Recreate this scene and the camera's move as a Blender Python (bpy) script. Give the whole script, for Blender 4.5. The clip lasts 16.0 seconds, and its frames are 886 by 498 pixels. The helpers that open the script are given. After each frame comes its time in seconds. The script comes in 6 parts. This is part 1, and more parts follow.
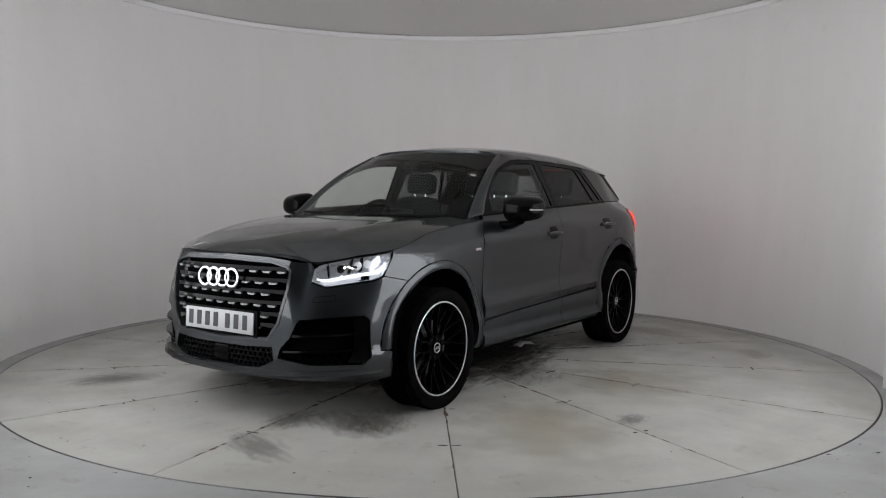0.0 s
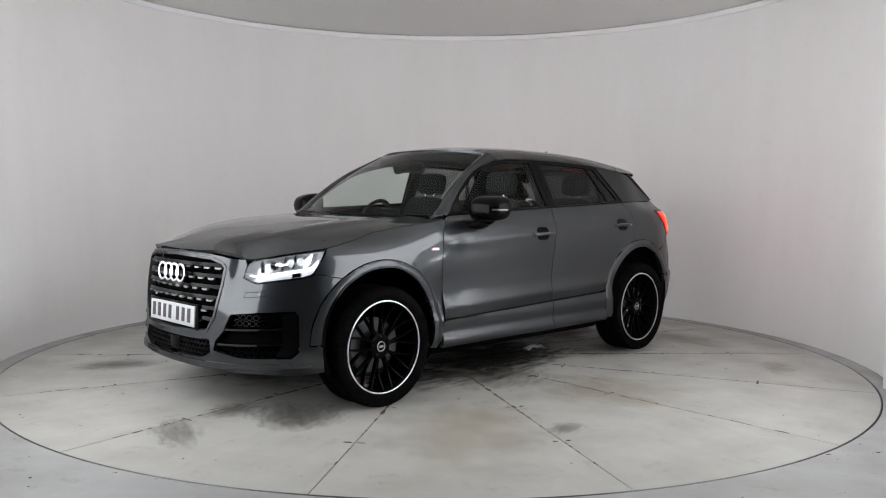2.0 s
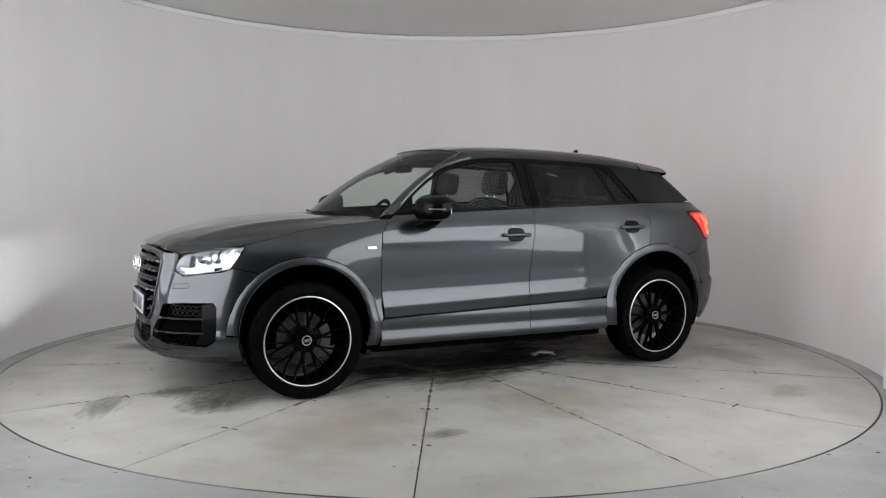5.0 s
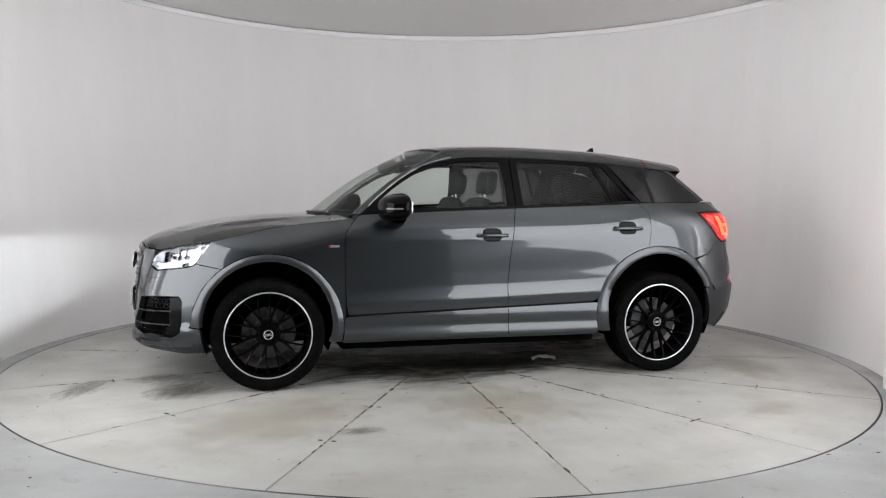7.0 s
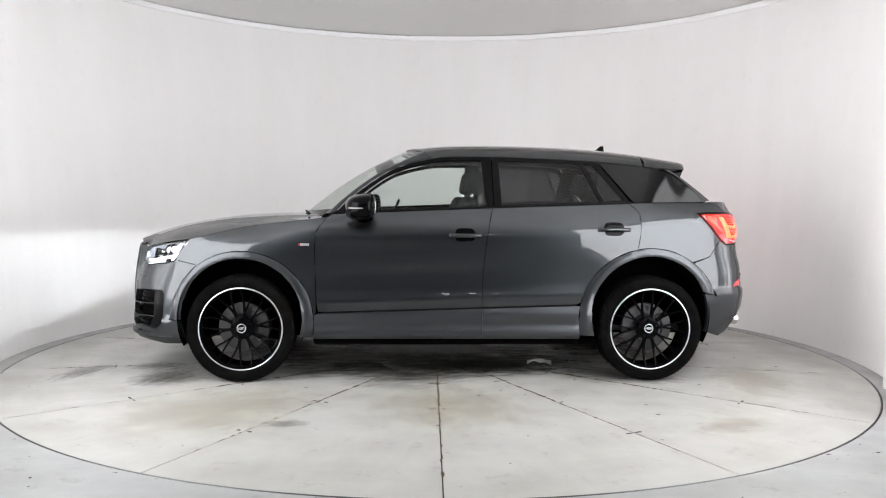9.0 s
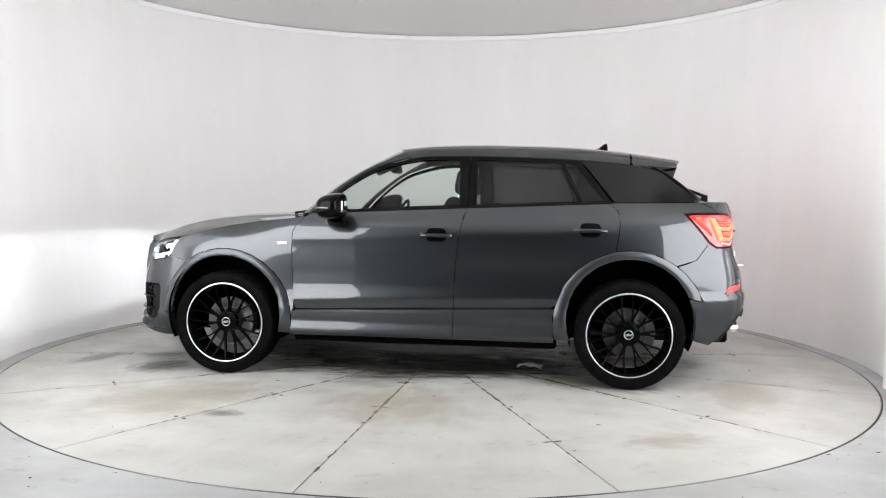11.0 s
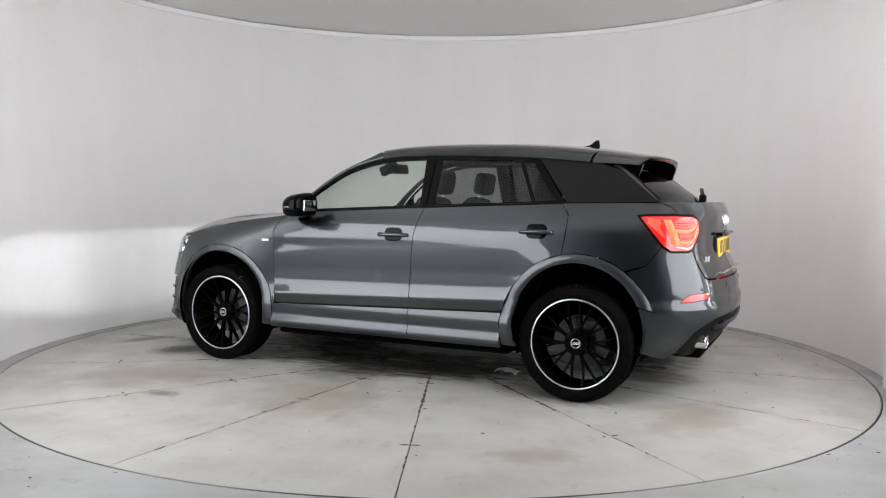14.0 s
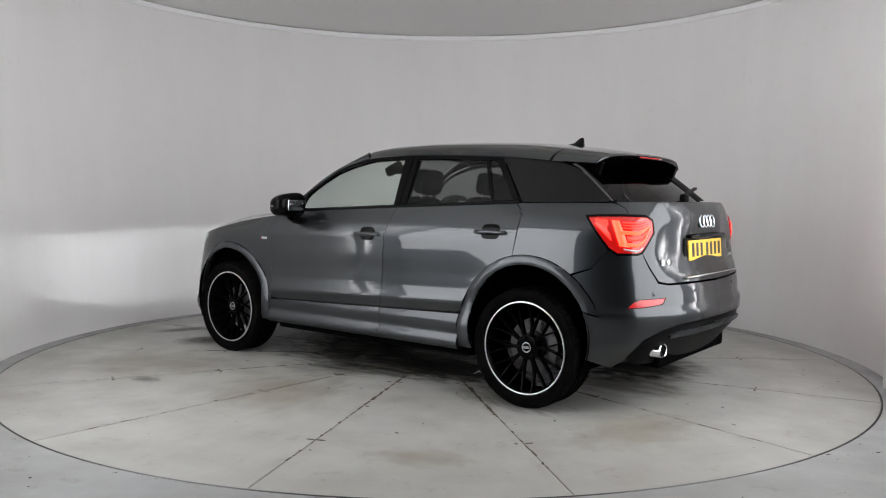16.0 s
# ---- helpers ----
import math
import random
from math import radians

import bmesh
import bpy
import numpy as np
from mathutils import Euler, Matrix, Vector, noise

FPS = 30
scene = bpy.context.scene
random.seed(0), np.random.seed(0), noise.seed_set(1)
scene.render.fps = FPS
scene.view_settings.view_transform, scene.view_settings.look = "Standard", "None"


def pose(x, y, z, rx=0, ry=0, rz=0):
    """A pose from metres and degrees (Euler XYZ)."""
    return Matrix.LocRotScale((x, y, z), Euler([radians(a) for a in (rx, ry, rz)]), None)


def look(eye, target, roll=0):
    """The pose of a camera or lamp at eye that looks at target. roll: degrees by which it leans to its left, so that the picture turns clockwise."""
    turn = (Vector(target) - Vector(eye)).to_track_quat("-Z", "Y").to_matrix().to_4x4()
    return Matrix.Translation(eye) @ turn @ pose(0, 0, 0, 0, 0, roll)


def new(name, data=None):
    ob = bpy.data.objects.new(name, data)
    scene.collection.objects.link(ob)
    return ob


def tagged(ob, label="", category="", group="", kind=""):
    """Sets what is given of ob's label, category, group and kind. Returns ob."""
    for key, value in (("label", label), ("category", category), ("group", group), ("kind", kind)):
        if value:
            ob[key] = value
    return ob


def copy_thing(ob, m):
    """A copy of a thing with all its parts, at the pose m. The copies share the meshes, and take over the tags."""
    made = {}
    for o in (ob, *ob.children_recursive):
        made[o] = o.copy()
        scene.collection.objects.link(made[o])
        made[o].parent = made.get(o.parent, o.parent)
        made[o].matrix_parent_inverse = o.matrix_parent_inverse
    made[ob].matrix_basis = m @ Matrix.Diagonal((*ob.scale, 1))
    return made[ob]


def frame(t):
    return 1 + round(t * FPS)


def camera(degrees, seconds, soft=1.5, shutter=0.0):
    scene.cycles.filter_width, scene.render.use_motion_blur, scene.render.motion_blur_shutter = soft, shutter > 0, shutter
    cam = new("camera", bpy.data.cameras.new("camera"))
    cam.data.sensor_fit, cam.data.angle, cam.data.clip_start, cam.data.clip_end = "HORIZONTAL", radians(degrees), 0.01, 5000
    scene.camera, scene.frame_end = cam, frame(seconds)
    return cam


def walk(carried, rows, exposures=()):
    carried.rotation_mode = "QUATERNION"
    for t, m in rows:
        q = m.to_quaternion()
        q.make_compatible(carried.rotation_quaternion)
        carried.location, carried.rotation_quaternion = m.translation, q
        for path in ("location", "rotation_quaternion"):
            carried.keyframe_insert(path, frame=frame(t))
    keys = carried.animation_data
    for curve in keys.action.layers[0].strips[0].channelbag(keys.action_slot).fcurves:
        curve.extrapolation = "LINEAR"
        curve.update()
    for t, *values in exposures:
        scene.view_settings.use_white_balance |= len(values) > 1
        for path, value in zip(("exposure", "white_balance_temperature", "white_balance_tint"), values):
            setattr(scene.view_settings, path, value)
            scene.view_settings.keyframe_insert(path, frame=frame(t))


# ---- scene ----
# ---- camera ----
cam = camera(57.2, 16.0, soft=1.1)
EYE = look((0.0, -6.006, 1.170), (0.0430, 0.0, 0.786), 0.56)
walk(cam, [(0.0, EYE), (16.0, EYE)],
     exposures=[(0.0, -0.80), (1.0, -0.56), (2.0, -0.36), (4.0, -0.46), (6.5, -0.48), (7.0, -0.18), (7.5, 0.0), (9.0, 0.28), (11.5, 0.32), (13.0, 0.27), (14.0, -0.12), (15.0, -0.40), (16.0, -0.50)])

# ---- light: dim surroundings, two tall light panels beside the opening ----
world = bpy.data.worlds.new("booth_world")
scene.world = world
world.use_nodes = True
world.node_tree.nodes["Background"].inputs[0].default_value = (0.02, 0.02, 0.022, 1)
world.node_tree.nodes["Background"].inputs[1].default_value = 0.3
PANEL_POWER = 5.5
COLUMN_POWER = 36.0
DOWNLIGHT_POWER = 45.0


# ---- materials ----
def mat(name, color, rough=0.5, metal=0.0, coat=0.0, emit=None, power=0.0, spec=0.5):
    m = bpy.data.materials.new(name)
    m.use_nodes = True
    b = m.node_tree.nodes["Principled BSDF"]
    b.inputs["Base Color"].default_value = (*color, 1)
    b.inputs["Roughness"].default_value = rough
    b.inputs["Metallic"].default_value = metal
    b.inputs["Coat Weight"].default_value = coat
    b.inputs["Coat Roughness"].default_value = 0.03
    b.inputs["Specular IOR Level"].default_value = spec
    if emit:
        b.inputs["Emission Color"].default_value = (*emit, 1)
        b.inputs["Emission Strength"].default_value = power
    return m


def nodes_of(m):
    return m.node_tree.nodes, m.node_tree.links, m.node_tree.nodes["Principled BSDF"]


def noise_node(m, scale, detail=4.0, rough=0.55, stretch=None):
    n, l, _ = nodes_of(m)
    co = n.new("ShaderNodeTexCoord")
    tex = n.new("ShaderNodeTexNoise")
    tex.inputs["Scale"].default_value = scale
    tex.inputs["Detail"].default_value = detail
    tex.inputs["Roughness"].default_value = rough
    if stretch:
        mp = n.new("ShaderNodeMapping")
        mp.inputs["Scale"].default_value = stretch
        l.new(co.outputs["Object"], mp.inputs[0])
        l.new(mp.outputs[0], tex.inputs["Vector"])
    else:
        l.new(co.outputs["Object"], tex.inputs["Vector"])
    return tex.outputs["Fac"]


def ramp(m, fac, stops):
    n, l, _ = nodes_of(m)
    r = n.new("ShaderNodeValToRGB")
    e = r.color_ramp.elements
    while len(e) < len(stops):
        e.new(0.5)
    for el, (pos, c) in zip(e, stops):
        el.position, el.color = pos, (*c, 1)
    l.new(fac, r.inputs[0])
    return r.outputs[0]


def mix(m, a, b, fac, mode="MULTIPLY"):
    n, l, _ = nodes_of(m)
    x = n.new("ShaderNodeMix")
    x.data_type, x.blend_type = "RGBA", mode
    for sock, v in ((x.inputs[0], fac), (x.inputs[6], a), (x.inputs[7], b)):
        if hasattr(v, "is_linked"):
            l.new(v, sock)
        else:
            sock.default_value = v
    return x.outputs[2]


def bump(m, height, strength, distance):
    n, l, b = nodes_of(m)
    k = n.new("ShaderNodeBump")
    k.inputs["Strength"].default_value = strength
    k.inputs["Distance"].default_value = distance
    l.new(height, k.inputs["Height"])
    l.new(k.outputs[0], b.inputs["Normal"])


def wall_material():
    m = mat("wall_paint", (0.80, 0.79, 0.79), 0.75, spec=0.25)
    n, l, b = nodes_of(m)
    streak = ramp(m, noise_node(m, 2.2, 5, 0.6, (1, 1, 0.18)), [(0.3, (0.95, 0.945, 0.94)), (0.7, (1, 1, 1))])
    scuff = ramp(m, noise_node(m, 9, 6, 0.7), [(0.25, (0.93, 0.92, 0.90)), (0.42, (1, 1, 1))])
    c = mix(m, (0.80, 0.79, 0.79, 1), streak, 1.0)
    l.new(mix(m, c, scuff, 0.6), b.inputs["Base Color"])
    bump(m, noise_node(m, 5, 3), 0.08, 0.01)
    return m


def floor_material(name, base):
    m = mat(name, base, 0.55, spec=0.3)
    n, l, b = nodes_of(m)
    info = n.new("ShaderNodeObjectInfo")
    tone = ramp(m, info.outputs["Random"], [(0, (0.94, 0.94, 0.93)), (1, (1.0, 1.0, 0.99))])
    cloud = ramp(m, noise_node(m, 1.7, 6, 0.6), [(0.28, (0.84, 0.83, 0.80)), (0.6, (1, 1, 1))])
    dirt = ramp(m, noise_node(m, 7, 8, 0.7), [(0.30, (0.62, 0.58, 0.52)), (0.42, (1, 1, 1))])
    ochre = ramp(m, noise_node(m, 2.6, 5, 0.7, (1.3, 0.7, 1)), [(0.60, (1, 1, 1)), (0.78, (1.0, 0.93, 0.82))])
    speck = ramp(m, noise_node(m, 55, 3, 0.5), [(0.22, (0.35, 0.33, 0.30)), (0.29, (1, 1, 1))])
    c = mix(m, (*base, 1), cloud, 1.0)
    c = mix(m, c, dirt, 0.55)
    c = mix(m, c, ochre, 1.0)
    c = mix(m, c, speck, 0.6)
    l.new(mix(m, c, tone, 1.0), b.inputs["Base Color"])
    l.new(ramp(m, noise_node(m, 3.1, 5), [(0.3, (0.35,) * 3), (0.7, (0.65,) * 3)]), b.inputs["Roughness"])
    bump(m, noise_node(m, 24, 4), 0.12, 0.004)
    return m


def glass_material(name, tint, ior=1.5):
    m = bpy.data.materials.new(name)
    m.use_nodes = True
    n, l = m.node_tree.nodes, m.node_tree.links
    n.remove(n["Principled BSDF"])
    tr, gl, lw, pw, ma, mx = (n.new("ShaderNode" + k) for k in ("BsdfTransparent", "BsdfGlossy", "LayerWeight", "Math", "Math", "MixShader"))
    tr.inputs[0].default_value = (*tint, 1)
    gl.inputs["Roughness"].default_value = 0.01
    f0 = 0.7 * ((ior - 1) / (ior + 1)) ** 2
    lw.inputs["Blend"].default_value = 0.5
    pw.operation, pw.inputs[1].default_value = "POWER", 5.0
    ma.operation, ma.inputs[1].default_value, ma.inputs[2].default_value = "MULTIPLY_ADD", 0.7, f0
    l.new(lw.outputs["Facing"], pw.inputs[0])
    l.new(pw.outputs[0], ma.inputs[0])
    l.new(ma.outputs[0], mx.inputs[0])
    l.new(tr.outputs[0], mx.inputs[1])
    l.new(gl.outputs[0], mx.inputs[2])
    l.new(mx.outputs[0], n["Material Output"].inputs[0])
    return m


def paint_material():
    m = mat("grey_metallic_paint", (0.07, 0.073, 0.08), 0.32, 0.9, 1.0, spec=0.3)
    n, l, b = nodes_of(m)
    b.inputs["Specular Tint"].default_value = (0.22, 0.23, 0.25, 1)
    flake = ramp(m, noise_node(m, 900, 1), [(0.35, (0.030, 0.034, 0.0375)), (0.7, (0.043, 0.048, 0.053))])
    l.new(flake, b.inputs["Base Color"])
    return m


def tyre_material():
    m = mat("tyre_rubber", (0.006, 0.006, 0.0065), 0.8, spec=0.0)
    n, l, b = nodes_of(m)
    l.new(ramp(m, noise_node(m, 14, 5), [(0.3, (0.0025,) * 3), (0.75, (0.007, 0.0067, 0.0064))]), b.inputs["Base Color"])
    bump(m, noise_node(m, 120, 3), 0.2, 0.002)
    return m


WALL = wall_material()
PLATE_FLOOR = floor_material("turntable_paint", (0.345, 0.343, 0.330))
OUTER_FLOOR = floor_material("concrete_floor_paint", (0.275, 0.279, 0.282))
CEILING = mat("ceiling_paint", (0.72, 0.71, 0.70), 0.8)
RIM_WHITE = mat("white_trim_paint", (0.85, 0.85, 0.86), 0.4)
DARKROOM = mat("dark_room_paint", (0.03, 0.03, 0.032), 0.8)
STEEL_EDGE = mat("worn_steel_edge", (0.07, 0.07, 0.07), 0.4, 0.8)
GAP = mat("dark_gap", (0.015, 0.014, 0.013), 0.9)
RUST = mat("rust_dirt", (0.062, 0.042, 0.022), 0.9)
PANEL_LIGHT = mat("light_panel_diffuser", (0.9, 0.9, 0.9), 0.6, emit=(0.985, 0.99, 1.01), power=PANEL_POWER)
TUBE_LIGHT = mat("light_tube", (0.9, 0.9, 0.9), 0.6, emit=(0.985, 0.99, 1.01), power=COLUMN_POWER)
DOWNLIGHT = mat("downlight_lens", (0.9, 0.9, 0.9), 0.4, emit=(1.0, 0.97, 0.92), power=DOWNLIGHT_POWER)
PAINT = paint_material()
TRIM_GREY = mat("selenite_grey_trim", (0.052, 0.056, 0.061), 0.36, 0.85, 0.5, spec=0.25)
TRIM_GREY.node_tree.nodes["Principled BSDF"].inputs["Specular Tint"].default_value = (0.22, 0.23, 0.25, 1)
BLACK_GLOSS = mat("gloss_black", (0.002, 0.002, 0.0023), 0.12, spec=0.08)
BLACK_MATT = mat("black_plastic", (0.003, 0.003, 0.0032), 0.5, spec=0.06)
BLACK_DEEP = mat("underbody_black", (0.003, 0.003, 0.003), 0.9, spec=0.0)
RIM_BLACK = mat("gloss_black_alloy", (0.002, 0.002, 0.0022), 0.18, 0.0, 0.0, spec=0.035)
RIM_CUT = mat("machined_alloy", (0.75, 0.76, 0.78), 0.28, 0.9)
BRAKE = mat("brake_disc_steel", (0.08, 0.08, 0.083), 0.35, 0.9)
CHROME = mat("chrome", (0.85, 0.86, 0.88), 0.08, 1.0)
SATIN = mat("satin_silver", (0.55, 0.56, 0.58), 0.3, 0.9)
NOTCH = mat("dull_silver", (0.16, 0.165, 0.17), 0.4, 0.8)
TYRE = tyre_material()
GLASS_CLEAR = glass_material("clear_green_glass", (0.84, 0.89, 0.86))
GLASS_TINT = glass_material("privacy_glass", (0.22, 0.225, 0.23))
LENS_CLEAR = glass_material("headlight_lens", (0.95, 0.96, 0.97), 1.45)
GLASS_BLACK = mat("black_glass_blade", (0.003, 0.003, 0.0033), 0.06, spec=0.22)
INTERIOR = mat("dark_interior", (0.007, 0.007, 0.008), 0.8, spec=0.15)
CLOTH = mat("grey_seat_cloth", (0.014, 0.0145, 0.016), 0.95, spec=0.1)
HEADLINER = mat("light_grey_headliner", (0.10, 0.10, 0.098), 0.95, spec=0.1)
LED_SOFT = mat("soft_led_guide", (0.7, 0.72, 0.75), 0.4, emit=(0.93, 0.96, 1.0), power=0.30)
LED_WHITE = mat("white_led", (0.9, 0.9, 0.95), 0.4, emit=(0.93, 0.96, 1.0), power=1.8)
BEAM = mat("projector_glow", (1, 1, 1), 0.4, emit=(0.93, 0.97, 1.0), power=48000.0)
# faint emission stands in for LED light falling on the reflector
LAMP_SILVER = mat("glowing_lamp_reflector", (0.62, 0.63, 0.66), 0.22, 0.85, emit=(0.9, 0.94, 1.0), power=0.12)
TAIL_RED = mat("red_lens", (0.30, 0.006, 0.006), 0.15, coat=0.7, emit=(1.0, 0.012, 0.008), power=0.35)
TAIL_MID = mat("red_led_field", (0.6, 0.03, 0.02), 0.3, emit=(1.0, 0.016, 0.008), power=4.0)
TAIL_GLOW = mat("red_led_glow", (0.6, 0.05, 0.02), 0.3, emit=(1.0, 0.019, 0.007), power=13.0)
REFLECTOR_RED = mat("red_reflector", (0.5, 0.02, 0.025), 0.2, coat=0.7, emit=(1.0, 0.03, 0.03), power=0.12)
PLATE_WHITE = mat("white_plate", (0.38, 0.39, 0.40), 0.4)
PLATE_YELLOW = mat("yellow_plate", (0.80, 0.50, 0.05), 0.35)
INK = mat("plate_ink", (0.02, 0.02, 0.025), 0.5)
BADGE_RED = mat("badge_red", (0.5, 0.02, 0.02), 0.4)
AMBER = mat("mirror_indicator_lens", (0.10, 0.095, 0.09), 0.25, coat=0.2)


# ---- building helpers ----
def part(name, bm, material, parent, label="", smooth=True, kind=""):
    me = bpy.data.meshes.new(name)
    bm.normal_update()
    bm.to_mesh(me)
    bm.free()
    for f in me.polygons:
        f.use_smooth = smooth
    me.materials.append(material)
    ob = new(name, me)
    ob.parent = parent
    return tagged(ob, label, kind=kind)


def sharp(ob, degrees=35):
    ob.data.set_sharp_from_angle(angle=radians(degrees))
    return ob


def box(bm, x0, x1, y0, y1, z0, z1, bevel=0.0, m=None):
    verts = [bm.verts.new((x, y, z)) for x in (x0, x1) for y in (y0, y1) for z in (z0, z1)]
    q = [(0, 1, 3, 2), (4, 6, 7, 5), (0, 4, 5, 1), (2, 3, 7, 6), (0, 2, 6, 4), (1, 5, 7, 3)]
    faces = [bm.faces.new([verts[i] for i in f]) for f in q]
    geo = verts
    if bevel:
        edges = list({e for f in faces for e in f.edges})
        res = bmesh.ops.bevel(bm, geom=edges, offset=bevel, segments=2, affect="EDGES", profile=0.5)
        geo = list({v for f in res["faces"] for v in f.verts} | {v for v in verts if v.is_valid})
    if m is not None:
        bmesh.ops.transform(bm, matrix=m, verts=geo)
    return geo


def boxed(name, dims, material, parent, bevel=0.004, m=None, label=""):
    bm = bmesh.new()
    box(bm, *dims, bevel=bevel, m=m)
    return sharp(part(name, bm, material, parent, label))


def spin(bm, profile, n, axis="Z", a0=0.0, a1=360.0, closed=False):
    """Turns (radius, height) points round an axis. closed joins the profile's ends."""
    full = abs(a1 - a0) >= 359.9
    cols = n if full else n + 1
    rings = []
    for i in range(cols):
        a = radians(a0 + (a1 - a0) * i / n)
        c, s = math.cos(a), math.sin(a)
        row = []
        for r, h in profile:
            row.append(bm.verts.new({"Z": (r * c, r * s, h), "Y": (r * c, h, r * s), "X": (h, r * c, r * s)}[axis]))
        rings.append(row)
    k = len(profile)
    for i in range(n):
        a, b = rings[i], rings[(i + 1) % cols]
        for j in range(k if closed else k - 1):
            try:
                bm.faces.new((a[j], b[j], b[(j + 1) % k], a[(j + 1) % k]))
            except ValueError:
                pass
    bmesh.ops.recalc_face_normals(bm, faces=bm.faces)


def empty(name, label, category, group="", kind=""):
    return tagged(new(name), label, category, group, kind)


# ---- the booth ----
R_TABLE, R_WALL, R_TOP, H_WALL = 2.926, 3.052, 3.273, 2.924
OPEN_A, OPEN_B = -26.0, 206.0


def build_booth():
    bm = bmesh.new()
    t = 0.12
    spin(bm, [(R_WALL, -0.02), (R_WALL + (R_TOP - R_WALL) * 0.5, H_WALL * 0.5), (R_TOP, H_WALL), (R_TOP + t, H_WALL), (R_WALL + t, -0.02)],
         128, "Z", OPEN_A, OPEN_B, closed=True)
    w = part("wall_round", bm, WALL, None)
    sharp(w, 30)
    tagged(w, "curved white painted studio wall, scuffed along its foot", "wall", kind="structure")
    bm = bmesh.new()
    spin(bm, [(R_TOP - 0.012, H_WALL - 0.002), (R_TOP - 0.018, H_WALL + 0.002), (R_TOP - 0.018, H_WALL + 0.044), (R_TOP - 0.008, H_WALL + 0.05), (R_TOP + 0.1, H_WALL + 0.05), (R_TOP + 0.1, H_WALL + 0.002)],
         128, "Z", OPEN_A, 96.0, closed=True)
    spin(bm, [(R_TOP - 0.012, H_WALL - 0.002), (R_TOP - 0.018, H_WALL + 0.002), (R_TOP - 0.018, H_WALL + 0.044), (R_TOP - 0.008, H_WALL + 0.05), (R_TOP + 0.1, H_WALL + 0.05), (R_TOP + 0.1, H_WALL + 0.002)],
         128, "Z", 96.12, OPEN_B, closed=True)
    r = sharp(part("trim_rim", bm, RIM_WHITE, None), 30)
    tagged(r, "white rim strip along the top of the curved wall", "trim", kind="structure")
    bm = bmesh.new()
    box(bm, -4.2, 4.2, -9.0, 4.2, H_WALL + 0.056, H_WALL + 0.2)
    tagged(part("ceiling", bm, CEILING, None, smooth=False), "flat off-white ceiling above the curved wall", "ceiling", kind="structure")
    # floor round the turntable: a slab with a round opening
    bm = bmesh.new()
    n = 160
    inner, outer, low = [], [], []
    for i in range(n):
        a = 2 * math.pi * i / n
        c, s = math.cos(a), math.sin(a)
        inner.append(bm.verts.new(((R_TABLE + 0.012) * c, (R_TABLE + 0.012) * s, 0)))
        low.append(bm.verts.new(((R_TABLE + 0.012) * c, (R_TABLE + 0.012) * s, -0.06)))
        k = min(4.2 / max(abs(c), 1e-6), (9.0 if s < 0 else 4.2) / max(abs(s), 1e-6))
        outer.append(bm.verts.new((k * c, k * s, 0)))
    for i in range(n):
        j = (i + 1) % n
        bm.faces.new((inner[i], outer[i], outer[j], inner[j]))
        bm.faces.new((low[i], inner[i], inner[j], low[j]))
    corner = [bm.verts.new((x, y, -0.07)) for x, y in ((-4.2, -9), (4.2, -9), (4.2, 4.2), (-4.2, 4.2))]
    bm.faces.new(corner)
    bmesh.ops.recalc_face_normals(bm, faces=bm.faces)
    tagged(part("floor", bm, OUTER_FLOOR, None, smooth=False), "light grey painted concrete floor round the turntable", "floor", kind="structure")
    # dark camera bay behind the opening
    bm = bmesh.new()
    for x0, x1, y0, y1 in ((-4.2, -4.1, -9, 4.2), (4.1, 4.2, -9, 4.2), (-4.2, 4.2, -9, -8.9), (-4.2, 4.2, 4.1, 4.2)):
        box(bm, x0, x1, y0, y1, -0.02, H_WALL + 0.06)
    tagged(part("wall_bay", bm, DARKROOM, None, smooth=False), "dark painted walls of the camera bay", "wall", kind="structure")
    # two light panels between the wall's ends and the camera bay
    for side in (-1, 1):
        a, b = Vector((side * 1.66, -3.50, 0)), Vector((side * 2.80, -1.43, 0))
        mid, d = (a + b) / 2, (b - a)
        m = Matrix.Translation(mid) @ Matrix.Rotation(math.atan2(d.y, d.x), 4, "Z")
        base = empty("light_panel", "tall white glowing light panel beside the booth opening", "lamp", "booth light panels")
        base.matrix_world = m
        w, sgn = d.length / 2, (1 if side < 0 else -1)
        bm = bmesh.new()
        y0, y1 = sorted((-sgn * 0.001, -sgn * 0.02))
        box(bm, -w, w, y0, y1, 0.50, 2.75)
        part("diffuser", bm, PANEL_LIGHT, base, smooth=False)
        bm = bmesh.new()
        y0, y1 = sorted((sgn * 0.0, sgn * 0.12))
        box(bm, -w - 0.02, w + 0.02, y0, y1, 0.0, 2.80, 0.01)
        part("casing", bm, RIM_WHITE, base, smooth=False)


